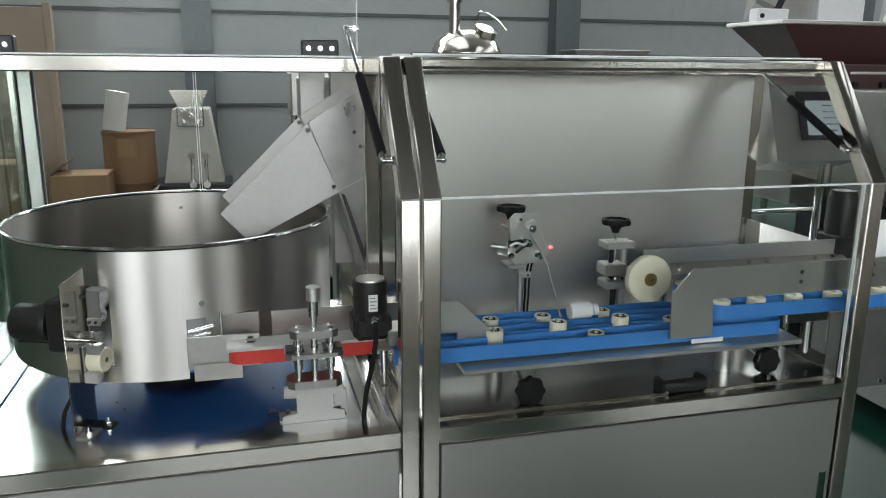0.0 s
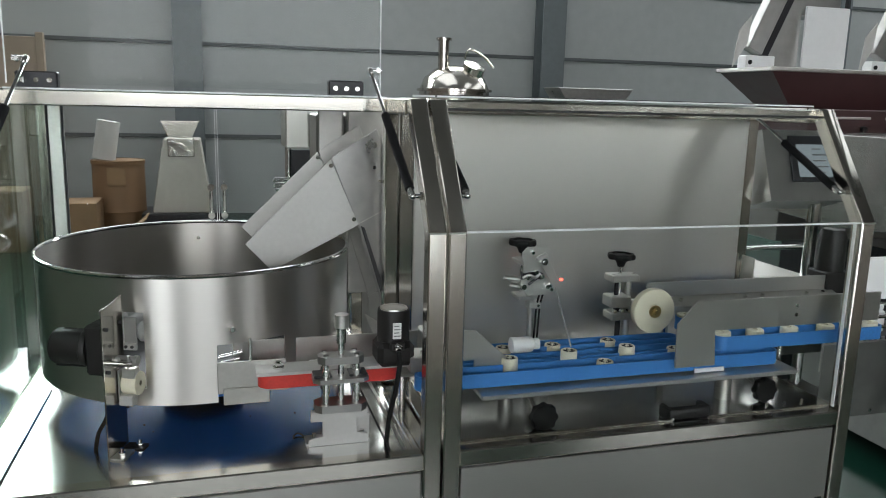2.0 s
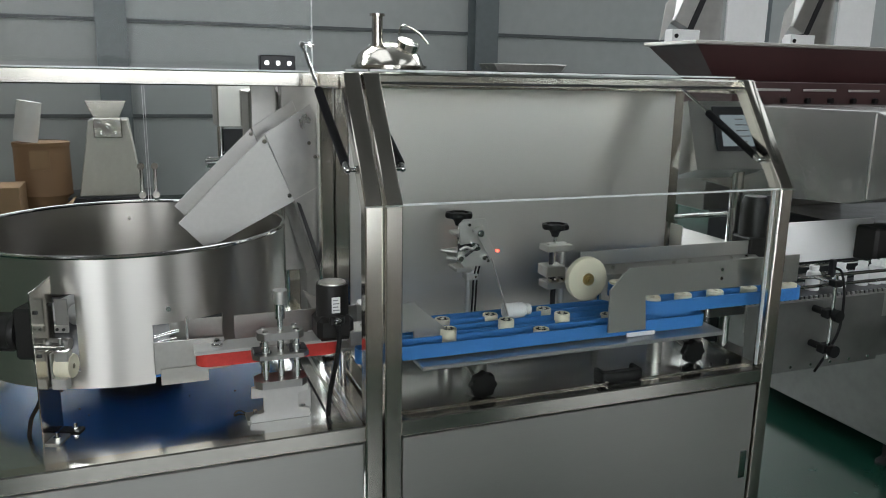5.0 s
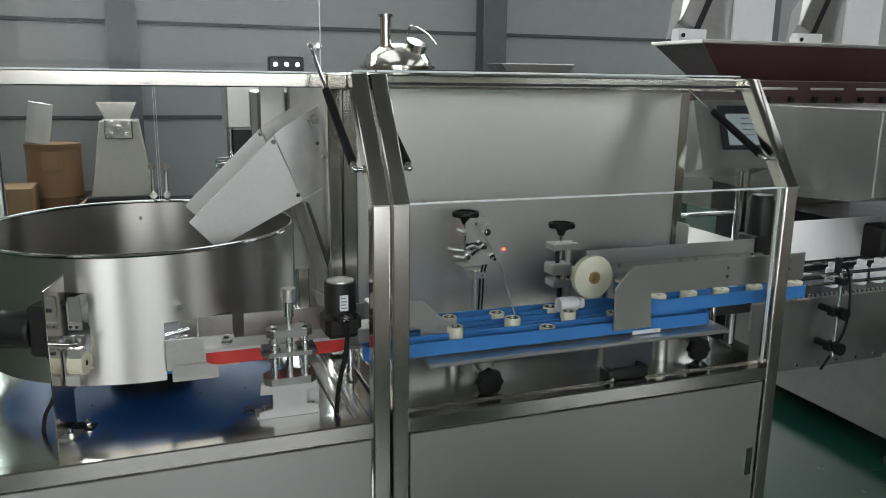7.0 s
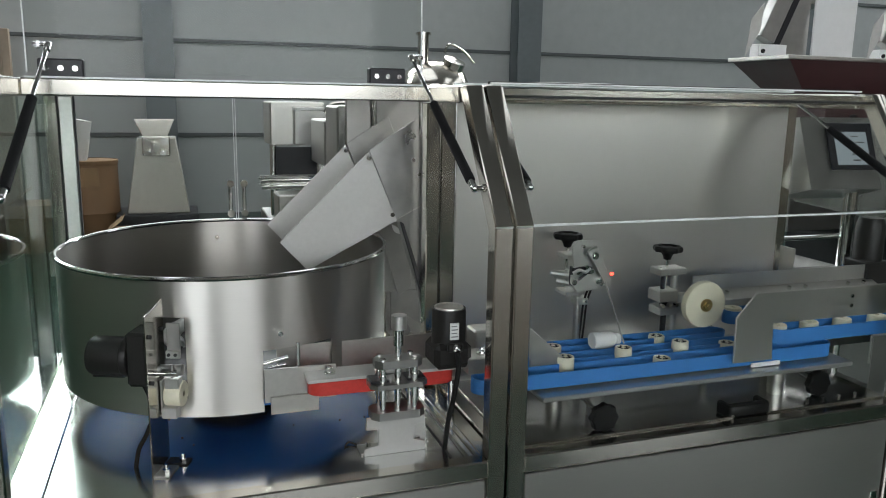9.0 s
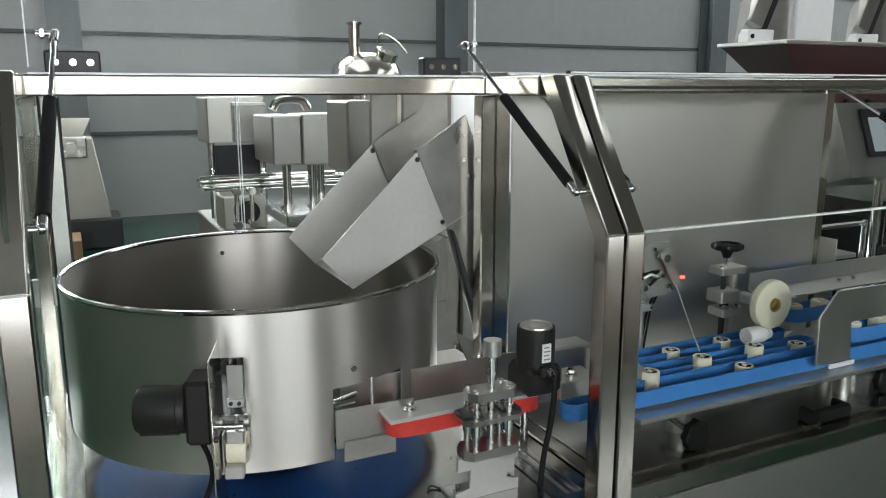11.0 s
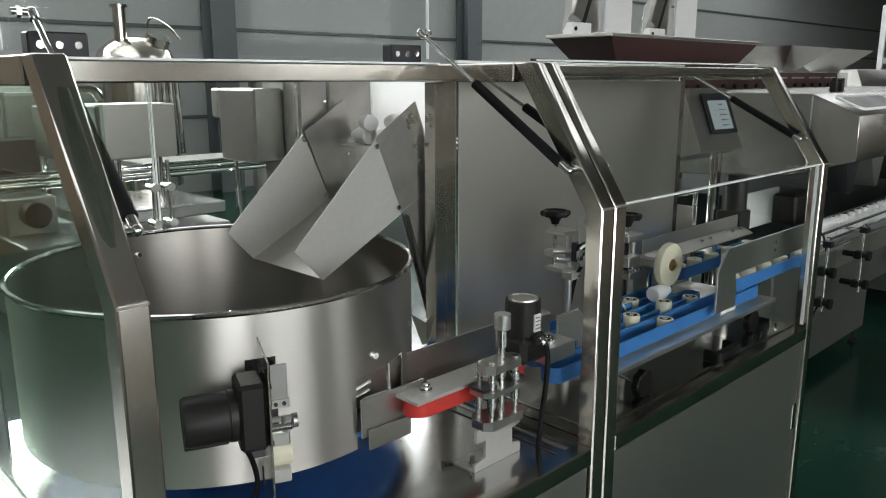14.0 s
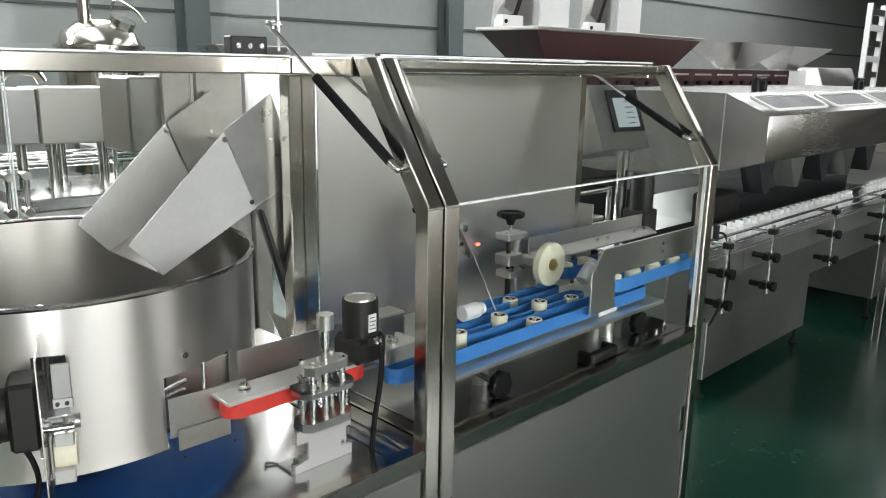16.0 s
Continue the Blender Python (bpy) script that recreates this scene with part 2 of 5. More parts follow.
def pipe(bm, pts, r, seg=10):
    """A bent pipe or cable through points, rounded by interpolation."""
    pts = [Vector(p) for p in pts]
    fine = []
    for i in range(len(pts) - 1):
        p0, p1, p2, p3 = pts[max(i - 1, 0)], pts[i], pts[i + 1], pts[min(i + 2, len(pts) - 1)]
        for k in range(6):
            t = k / 6
            fine.append(0.5 * ((2 * p1) + (p2 - p0) * t + (2 * p0 - 5 * p1 + 4 * p2 - p3) * t * t + (3 * p1 - p0 - 3 * p2 + p3) * t ** 3))
    fine.append(pts[-1])
    rings = []
    for i, p in enumerate(fine):
        d = (fine[min(i + 1, len(fine) - 1)] - fine[max(i - 1, 0)]).normalized()
        q = d.to_track_quat("Z", "Y")
        rings.append([bm.verts.new(p + q @ Vector((r * math.cos(2 * math.pi * k / seg), r * math.sin(2 * math.pi * k / seg), 0))) for k in range(seg)])
    for u, v in zip(rings, rings[1:]):
        for k in range(seg):
            bm.faces.new((u[k], u[(k + 1) % seg], v[(k + 1) % seg], v[k]))
    bm.faces.new(rings[0][::-1])
    bm.faces.new(rings[-1])
    return bm


ORIGIN = {}


def smooth(me, angle=35):
    me.polygons.foreach_set("use_smooth", [True] * len(me.polygons))
    me.set_sharp_from_angle(angle=radians(angle))


def thing(name, base, label, category, group="", kind=""):
    ob = new(name)
    ob.location = base
    ob.empty_display_size = 0.05
    ORIGIN[ob.name] = Vector(base)
    return tagged(ob, label, category, group, kind)


def part(name, bm, material, parent=None, label=""):
    """Links a bmesh, built in world places, as one mesh object under a thing or a part."""
    me = bpy.data.meshes.new(name)
    base = ORIGIN[parent.name] if parent else Vector()
    bmesh.ops.translate(bm, verts=bm.verts, vec=-base)
    bm.to_mesh(me)
    bm.free()
    smooth(me)
    me.materials.append(material)
    ob = new(name, me)
    ob.parent = parent
    ORIGIN[ob.name] = base
    if label:
        ob["label"] = label
    return ob


def single(name, bm, material, label, category, group="", kind=""):
    return tagged(part(name, bm, material), label, category, group, kind)


def B():
    return bmesh.new()

# ---------------------------------------------------------------- the hall
HX0, HX1, HY0, HY1, HZ = -9.0, 34.0, -6.0, 11.0, 6.2
single("floor", box(B(), HX0 - 0.3, HX1 + 0.3, HY0 - 0.3, HY1 + 0.3, -0.2, 0, 0), FLOOR_GREEN, "glossy dark green epoxy floor of the hall", "floor", kind="structure")


def holed_wall(name, along, a0, a1, c0, c1, holes, label, material=WALL_DARK):
    """A wall with window openings: along 'x' or 'y', from a0 to a1, thick from c0 to c1; holes are (from, to, low, high)."""
    bm = B()

    def piece(u0, u1, z0, z1):
        if u1 - u0 > 1e-3 and z1 - z0 > 1e-3:
            if along == "x":
                box(bm, u0, u1, c0, c1, z0, z1, 0)
            else:
                box(bm, c0, c1, u0, u1, z0, z1, 0)
    cuts = sorted({a0, a1, *[h[0] for h in holes], *[h[1] for h in holes]})
    for u0, u1 in zip(cuts, cuts[1:]):
        low = 0
        for h in sorted((h for h in holes if h[0] <= u0 and h[1] >= u1), key=lambda h: h[2]):
            piece(u0, u1, low, h[2])
            low = h[3]
        piece(u0, u1, low, HZ)
    return single(name, bm, material, label, "wall", kind="structure")


north_holes = [(x, x + 4.3, 3.6, 5.9) for x in (-5.2, -0.05, 5.05)]
# unseen windows set by the bowl's bright bands, the third added for fill
south_holes = [(-5.4, -2.6, 0.8, 4.4), (-1.6, 2.2, 1.7, 4.4), (4.6, 7.2, 2.0, 3.5)]
west_holes = []
holed_wall("wall_north", "x", HX0, HX1, HY1, HY1 + 0.2, north_holes, "grey-green sheet metal hall wall with level seams", WALL_GREY)
holed_wall("wall_south", "x", HX0, HX1, HY0 - 0.2, HY0, south_holes, "plain beige hall wall with windows")
holed_wall("wall_west", "y", HY0, HY1, HX0 - 0.2, HX0, west_holes, "plain beige hall wall")
holed_wall("wall_east", "y", HY0, HY1, HX1, HX1 + 0.2, [], "plain beige hall wall")
# rooflights are unseen, added to light the hall and the far wall
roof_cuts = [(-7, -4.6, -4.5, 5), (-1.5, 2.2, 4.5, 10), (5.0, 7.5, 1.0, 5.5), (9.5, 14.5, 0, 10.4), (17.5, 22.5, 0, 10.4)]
bm = B()
edge = HX0 - 0.2
for a, b, lo, hi in roof_cuts + [(HX1 + 0.2, HX1 + 0.2, 0, 0)]:
    box(bm, edge, a, HY0 - 0.2, HY1 + 0.2, HZ, HZ + 0.15, 0)
    edge = b
for a, b, lo, hi in roof_cuts:
    box(bm, a, b, HY0 - 0.2, lo, HZ, HZ + 0.15, 0)
    box(bm, a, b, hi, HY1 + 0.2, HZ, HZ + 0.15, 0)
single("ceiling", bm, CEILING_PAINT, "unseen grey sheet roof with openings for added light", "ceiling", kind="structure")
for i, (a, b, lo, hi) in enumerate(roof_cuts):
    w = thing(f"rooflight_{i + 1}", (a, lo, HZ + 0.1), "long glowing roof panel, unseen, added to light the hall", "rooflight", "rooflights", "structure")
    part("pane", box(B(), a, b, lo, hi, HZ + 0.08, HZ + 0.1, 0), ADDED_ROOF_LIGHT, w)
count = 0
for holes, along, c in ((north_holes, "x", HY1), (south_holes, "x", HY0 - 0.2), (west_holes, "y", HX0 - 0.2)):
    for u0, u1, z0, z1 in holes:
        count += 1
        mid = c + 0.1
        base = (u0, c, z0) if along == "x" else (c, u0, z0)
        w = thing(f"window_{count}", base, "bright hall window with a grey frame, out of view, placed for its light", "window", "hall windows", "structure")
        bm = B()
        fr = [(u0, u0 + 0.07, z0, z1), (u1 - 0.07, u1, z0, z1), (u0, u1, z0, z0 + 0.07), (u0, u1, z1 - 0.07, z1), ((u0 + u1) / 2 - 0.03, (u0 + u1) / 2 + 0.03, z0, z1)]
        for a, b, p, q in fr:
            if along == "x":
                box(bm, a, b, mid - 0.035, mid + 0.035, p, q, 0.004)
            else:
                box(bm, mid - 0.035, mid + 0.035, a, b, p, q, 0.004)
        part("window_frame", bm, COLUMN_GREY, w)
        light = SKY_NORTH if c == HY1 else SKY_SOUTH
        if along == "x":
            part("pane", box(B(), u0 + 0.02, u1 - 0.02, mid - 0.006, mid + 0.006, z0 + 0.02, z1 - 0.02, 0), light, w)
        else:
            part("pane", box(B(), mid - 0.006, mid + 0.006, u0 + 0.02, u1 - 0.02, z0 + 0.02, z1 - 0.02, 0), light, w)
# columns and level rails of the far wall
for i, x in enumerate((-5.6, -0.46, 4.62, 9.65)):
    bm = B()
    box(bm, x - 0.18, x + 0.18, HY1 - 0.34, HY1 - 0.32, 0, HZ, 0)
    box(bm, x - 0.18, x + 0.18, HY1 - 0.05, HY1 - 0.03, 0, HZ, 0)
    box(bm, x - 0.012, x + 0.012, HY1 - 0.32, HY1 - 0.05, 0, HZ, 0)
    single(f"column_{i + 1}", bm, COLUMN_GREY, "dark grey painted steel hall column against the wall", "column", "hall columns", "structure")
for i, z in enumerate((1.06, 2.27, 3.3)):
    single(f"trim_{i + 1}", box(B(), HX0, HX1, HY1 - 0.03, HY1 - 0.004, z - 0.025, z + 0.025, 0.004), SEAM_GREY, "dark seam strip along the grey wall", "trim", "wall seams", "structure")

# ---------------------------------------------------------------- the two machine cabinets
FY, RY, MY = 1.505, 2.56, 2.0            # front, rear and the middle frame
BEND, TOP, TOPY, TAB = 1.337, 1.619, 1.69, 0.825
T = 0.040


def front_post(x0, x1, parent):
    out = [(FY, 0.09), (FY, BEND), (TOPY, TOP), (TOPY + 0.05, TOP), (FY + T, BEND - 0.014), (FY + T, 0.09)]
    p = part("front_post", prism(B(), out, "x", x0, x1, 0.003), STEEL_TUBE, parent)
    # weld line at the bend
    part("weld", box(B(), x0 + 0.001, x1 - 0.001, FY - 0.0012, FY + 0.01, BEND - 0.0035, BEND, 0.0004), ALU, p)


def foot(parent, x, y, top=0.1):
    bm = B()
    rod(bm, (x, y, 0.02), (x, y, top), 0.008)
    lathe(bm, [(0, 0), (0.03, 0), (0.03, 0.01), (0.012, 0.03), (0, 0.03)], (x, y, 0), 16)
    part("foot", bm, RUBBER, parent)


def cabinet(name, x0, x1, y1, label):
    c = thing(name, ((x0 + x1) / 2, (FY + y1) / 2, 0), label, "machine cabinet", "machine cabinets")
    front_post(x0, x0 + T, c)
    front_post(x1 - T, x1, c)
    for x in (x0, x1 - T):
        part("rear_post", box(B(), x, x + T, y1 - T, y1, 0.09, TOP, 0.003), STEEL_TUBE, c)
        part("side_top_tube", box(B(), x, x + T, TOPY + 0.05, y1 - T, TOP - T, TOP, 0.003), STEEL_TUBE, c)
        part("side_table_tube", box(B(), x + 0.001, x + T - 0.001, FY + T, y1 - T, 0.785, TAB - 0.004, 0.003), STEEL_TUBE, c)
        part("side_bottom_tube", box(B(), x + 0.001, x + T - 0.001, FY + T, y1 - T, 0.09, 0.13, 0.003), STEEL_TUBE, c)
    part("front_rail", box(B(), x0 + T, x1 - T, FY + 0.001, FY + T, 0.79, 0.83, 0.003), STEEL_TUBE, c)
    part("front_bottom_rail", box(B(), x0 + T, x1 - T, FY + 0.001, FY + T, 0.09, 0.13, 0.003), STEEL_TUBE, c)
    part("rear_top_tube", box(B(), x0 + T, x1 - T, y1 - T, y1, TOP - T, TOP - 0.001, 0.003), STEEL_TUBE, c)
    part("table", box(B(), x0 + T, x1 - T, FY + T, y1 - T, TAB - 0.012, TAB, 0.002), STEEL_TABLE, c, "brushed steel table plate")
    door = part("door", box(B(), x0 + T + 0.004, x1 - T - 0.004, FY + 0.008, FY + 0.026, 0.135, 0.783, 0.002), STEEL_H, c, "brushed steel front door panel")
    bm = box(B(), x1 - T - 0.04, x1 - T - 0.018, FY + 0.003, FY + 0.008, 0.50, 0.585, 0.002)
    part("handle", bm, CHROME, door, "flush chrome door latch")
    for x in (x0 + 0.012, x1 - 0.018):
        part("side_panel", box(B(), x, x + 0.006, FY + T, y1 - T, 0.13, 0.785, 0.001), STEEL_H, c)
    part("rear_panel", box(B(), x0 + T, x1 - T, y1 - 0.02, y1 - 0.014, 0.13, 0.785, 0.001), STEEL_H, c)
    for x in (x0 + 0.05, x1 - 0.05):
        for y in (FY + 0.05, y1 - 0.05):
            foot(c, x, y)
    return c


LX0, LX1, RX0, RX1 = -0.642, 0.346, 0.352, 1.487
left = cabinet("unscrambler_cabinet", LX0, LX1, RY, "open stainless steel bottle unscrambler cabinet with a raised lid")
right = cabinet("sorting_cabinet", RX0, RX1, MY + 0.03, "closed stainless steel sorting cabinet with clear acrylic covers")
# middle frame of the open cabinet
part("middle_top_tube", box(B(), LX0 + T, LX1 - T, MY - T, MY, TOP - 0.038, TOP - 0.001, 0.003), STEEL_TUBE, left)
part("middle_post", box(B(), LX1 - 0.036, LX1 + 0.0, MY - 0.02, MY + 0.02, TAB, TOP - T - 0.001, 0.003), STEEL_TUBE, left)
part("table_seam", box(B(), 0.268, 0.276, FY + T, RY - T, TAB - 0.001, TAB + 0.0025, 0.0005), STEEL_MATT, left)
part("table_seam", box(B(), 0.236, 0.240, FY + T, RY - T, TAB - 0.001, TAB + 0.002, 0.0005), GASKET, left)
part("table_seam", box(B(), 0.290, 0.296, FY + T, RY - T, TAB - 0.001, TAB + 0.003, 0.0005), STEEL_TUBE, left)
part("table_ledge", box(B(), LX0 + T, LX0 + T + 0.035, FY + T, RY - T, TAB, TAB + 0.006, 0.001), STEEL_TABLE, left)
part("leaf_post", box(B(), -0.592, -0.554, 2.42, 2.46, TAB, TOP - T - 0.001, 0.003), ALU, left, "satin aluminium door post")
for x in (-0.594, -0.552):
    part("post_seal", box(B(), x - 0.002, x + 0.002, 2.416, 2.43, TAB, TOP - T - 0.001, 0), GASKET, left)
# acrylic of the open cabinet: two side panes, two rear leaves
part("side_pane", box(B(), LX0 + 0.016, LX0 + 0.022, FY + T, RY - T, TAB, TOP - T, 0), ACRYLIC_TINT, left)
mid = -0.126
for a, b in ((LX0 + T, mid - 0.003), (mid + 0.003, LX1 - T)):
    part("rear_leaf", box(B(), a, b, RY - 0.024, RY - 0.018, TAB, TOP - T, 0), ACRYLIC, left)
for x in (mid - 0.004, mid + 0.003):
    part("leaf_edge", box(B(), x, x + 0.0015, RY - 0.025, RY - 0.017, TAB, TOP - T, 0), ACRYLIC_EDGE, left)
for x in (-0.146, -0.106):
    bm = B()
    for z in (1.235, 1.325):
        rod(bm, (x, RY - 0.06, z), (x, RY - 0.018, z), 0.008)
        rod(bm, (x, RY - 0.064, z), (x, RY - 0.056, z), 0.011)
    rod(bm, (x, RY - 0.05, 1.235), (x, RY - 0.05, 1.325), 0.006)
    part("leaf_handle", bm, CHROME, left, "small chrome bar handle")
for z in (1.52, 1.10):
    part("hinge", box(B(), LX0 + T - 0.004, LX0 + T + 0.018, RY - 0.05, RY - 0.03, z - 0.035, z + 0.035, 0.002), ALU, left)
# raised lid with its hinges
lid = part("lid", box(B(), LX0 + 0.05, 0.296, MY - 0.012, MY - 0.006, TOP + 0.012, 2.02, 0), ACRYLIC, left, "raised clear acrylic lid")
for x in (0.2945, LX0 + 0.05):
    part("lid_edge", box(B(), x, x + 0.002, MY - 0.013, MY - 0.005, TOP + 0.012, 2.02, 0), ACRYLIC_EDGE, lid)
for x in (0.20, -0.52):
    bm = box(B(), x - 0.045, x + 0.045, MY - 0.045, MY - 0.014, TOP, TOP + 0.04, 0.003)
    h = part("lid_hinge", bm, GRAPHITE, left, "dark lid hinge with three screws")
    for k in (-0.028, 0, 0.028):
        part("screw", rod(B(), (x + k, MY - 0.048, TOP + 0.02), (x + k, MY - 0.044, TOP + 0.02), 0.006, 10), CHROME, h)
part("lid_seal", box(B(), LX0 + 0.05, 0.30, MY - 0.046, MY - 0.001, TOP - 0.001, TOP + 0.003, 0), ACRYLIC_EDGE, left)


def spring(parent, bottom, top, outward, split=0.40):
    """A gas spring: chrome rod above, black cylinder below, ball joints at both ends."""
    bot, tp = Vector(bottom), Vector(top)
    s = part("gas_spring", rod(B(), tp + (bot - tp) * split, bot + (tp - bot) * 0.05, 0.0105), BLACK_FOAM, parent, "black gas spring with a chrome rod")
    part("rod", rod(B(), tp, tp + (bot - tp) * split, 0.0045), CHROME, s)
    for p in (bot, tp):
        bm = ball(B(), p, 0.0085)
        rod(bm, p, p + (tp - bot) * (0.06 if p == bot else -0.04), 0.0075)
        rod(bm, p, p + Vector((outward, 0, 0)), 0.0055)
        rod(bm, p + Vector((outward * 0.55, 0, 0)), p + Vector((outward * 0.75, 0, 0)), 0.009, 6)
        part("joint", bm, CHROME, s)


spring(left, (0.285, 1.575, 1.408), (0.268, 1.985, 1.688), 0.03)
spring(left, (-0.582, 1.575, 1.408), (-0.545, 1.985, 1.688), -0.03)
spring(right, (0.412, 1.575, 1.408), (0.412, 1.94, 1.60), -0.03)
spring(right, (1.425, 1.575, 1.408), (1.42, 1.94, 1.60), 0.03)
# closed covers of the sorting cabinet
part("front_pane", box(B(), RX0 + T - 0.002, RX1 - T + 0.002, FY + 0.012, FY + 0.017, 0.832, BEND - 0.004, 0), ACRYLIC, right)
out = [(FY + 0.012, BEND), (TOPY + 0.006, TOP + 0.004), (MY - 0.01, TOP + 0.006), (MY - 0.01, TOP + 0.001), (TOPY + 0.01, TOP - 0.001), (FY + 0.018, BEND)]
part("cover", prism(B(), out, "x", RX0 + 0.03, RX1 - 0.03), ACRYLIC, right, "clear acrylic cover bent over the front edge")
bm = box(B(), RX0 + T - 0.002, RX1 - T + 0.002, FY + 0.008, FY + 0.019, BEND - 0.004, BEND, 0.0005)
part("pane_edge", bm, ACRYLIC_EDGE, right)
part("pane_edge", box(B(), RX1 - T - 0.012, RX1 - T - 0.010, FY + 0.009, FY + 0.019, 0.84, BEND - 0.005, 0), ACRYLIC_EDGE, right)
for y, z, mat in ((TOPY + 0.044, TOP + 0.008, ACRYLIC_EDGE), (TOPY + 0.060, TOP + 0.010, GASKET), (MY - 0.02, TOP + 0.010, ACRYLIC_EDGE)):
    part("cover_strip", box(B(), RX0 + 0.03, RX1 - 0.03, y, y + 0.008, TOP + 0.004, z, 0.0005), mat, right)
part("front_top_tube", box(B(), RX0 + T, RX1 - T, TOPY + 0.02, TOPY + 0.05, TOP - 0.030, TOP - 0.004, 0.002), STEEL_TUBE, right)
part("cover_strip", box(B(), RX0 + T, RX1 - T, TOPY + 0.014, TOPY + 0.019, TOP - 0.026, TOP - 0.020, 0.0005), GASKET, right, "dark rubber seal")
part("back_sheet", box(B(), RX0 + T, RX1 - T, MY - 0.016, MY - 0.012, TAB, TOP - T, 0.001), STEEL_H, right, "brushed steel back sheet")
part("side_pane", box(B(), RX1 - 0.022, RX1 - 0.016, FY + T, MY - T, 1.16, TOP - T, 0), ACRYLIC, right)
part("side_sheet", box(B(), RX1 - 0.024, RX1 - 0.019, 1.92, MY - 0.02, TAB, 1.16, 0.001), STEEL_H, right)
part("table_lip", box(B(), RX0 + T, RX1 - T, FY + T, FY + T + 0.012, TAB, TAB + 0.010, 0.001), STEEL_TUBE, right)

# ---------------------------------------------------------------- bowl
CX, CY, CR, RIM, LOW = -0.179, 2.132, 0.404, 1.210, 0.905
bowl = thing("sorting_bowl", (CX, CY, TAB), "large round brushed steel bowl on a steel table", "bowl")
cuts = [(-84, -60, LOW - 1, 1.045), (-113.5, -106.6, 0.947, 1.128)]
degs = sorted({round(-180 + 3 * i, 2) for i in range(120)} | {c for cut in cuts for c in cut[:2]})
levels = [LOW, 0.947, 1.0, 1.045, 1.128, 1.16, RIM]
bm = B()
walls = []
for rad in (CR, CR - 0.003):
    walls.append([[bm.verts.new((CX + rad * math.cos(radians(d)), CY + rad * math.sin(radians(d)), z)) for z in levels] for d in degs])
n, top = len(degs), len(levels) - 1


def solid(i, k):
    dm, zm = degs[i % n] + 0.5, (levels[k] + levels[k + 1]) / 2 if 0 <= k < top else 99
    return 0 <= k < top and not any(a <= dm <= b and lo < zm < hi for a, b, lo, hi in cuts)


for i in range(n):
    j = (i + 1) % n
    for k in range(top):
        if not solid(i, k):
            continue
        for g in walls:
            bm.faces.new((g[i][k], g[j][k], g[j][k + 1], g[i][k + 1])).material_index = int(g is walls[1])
        for beside, (p, q) in (((i - 1, k), ((i, k), (i, k + 1))), ((j, k), ((j, k), (j, k + 1))), ((i, k - 1), ((i, k), (j, k))), ((i, k + 1), ((i, k + 1), (j, k + 1)))):
            if not solid(*beside):
                bm.faces.new((walls[0][p[0]][p[1]], walls[0][q[0]][q[1]], walls[1][q[0]][q[1]], walls[1][p[0]][p[1]]))
bmesh.ops.recalc_face_normals(bm, faces=bm.faces)
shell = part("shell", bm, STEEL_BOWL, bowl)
shell.data.materials.append(STEEL_INSIDE_SHADE)
bm = B()
bmesh.ops.create_circle(bm, segments=8, radius=0.0055, matrix=Matrix.Translation((CR, 0, 0)) @ Matrix.Rotation(radians(90), 4, "X"))
bmesh.ops.spin(bm, geom=bm.verts[:] + bm.edges[:], cent=(0, 0, 0), axis=(0, 0, 1), angle=2 * math.pi, steps=96, use_merge=True)
bmesh.ops.recalc_face_normals(bm, faces=bm.faces)
bmesh.ops.translate(bm, verts=bm.verts, vec=(CX, CY, RIM))
part("rim", bm, CHROME, bowl, "polished round rim")
part("base", lathe(B(), [(0, LOW + 0.002), (CR - 0.03, LOW + 0.002), (CR - 0.03, LOW + 0.014), (0, LOW + 0.014)], (CX, CY, 0), 64), BLUE_FILM, bowl, "underside still in blue protective film")
# disc coloured graphite to stand for the dark shade in the bowl
part("disc", lathe(B(), [(0, 1.01), (0.06, 1.005), (0.10, 0.97), (0.36, 0.945), (CR - 0.012, 0.94), (CR - 0.012, 0.93), (0, 0.93)], (CX, CY, 0), 64), GRAPHITE, bowl, "turning cone disc with the bowl's shade in its dark colour")
part("hub", rod(B(), (CX, CY, TAB), (CX, CY, LOW + 0.002), 0.11, 32), DARK_ENAMEL, bowl)
# two bolts on the wall inside, one outside
for x, y, z in ((-0.19, CY + 0.395, 1.16), (-0.10, CY - 0.412, 1.085)):
    part("bolt", rod(B(), (x, y - 0.006, z), (x, y + 0.006, z), 0.006, 8), CHROME, bowl)
for x, y in ((-0.29, 1.90), (-0.275, 1.92)):
    bm = rod(B(), (x, y, 0.95), (x, y, 1.155), 0.006, 8)
    ball(bm, (x, y, 1.158), 0.010, 8)
    part("stirring_pin", bm, CHROME, bowl)

# drive at the bowl's wall: a thin bracket plate on edge, along the bowl's radius; x across the plate, y towards the bowl
drive = thing("bowl_drive", (-0.37, 1.645, TAB), "dark geared motor on an upright steel bracket beside the bowl", "motor")
EDGE = Matrix.Translation((-0.37, 1.645, TAB)) @ Matrix.Rotation(radians(-21.2), 4, "Z")


def on_edge(name, bm, material, parent, label=""):
    turned(bm, bm.verts, EDGE)
    return part(name, bm, material, parent, label)


on_edge("bracket", prism(B(), [(0, 0), (0.088, 0.004), (0.088, 0.352), (0.045, 0.343), (0, 0.338)], "x", -0.0015, 0.0015, 0.0006), STEEL_TUBE, drive, "upright steel bracket plate")
bm = box(B(), 0.0016, 0.034, 0.0, 0.052, 0, 0.004, 0.001)
on_edge("foot_flange", bm, STEEL_MATT, drive)
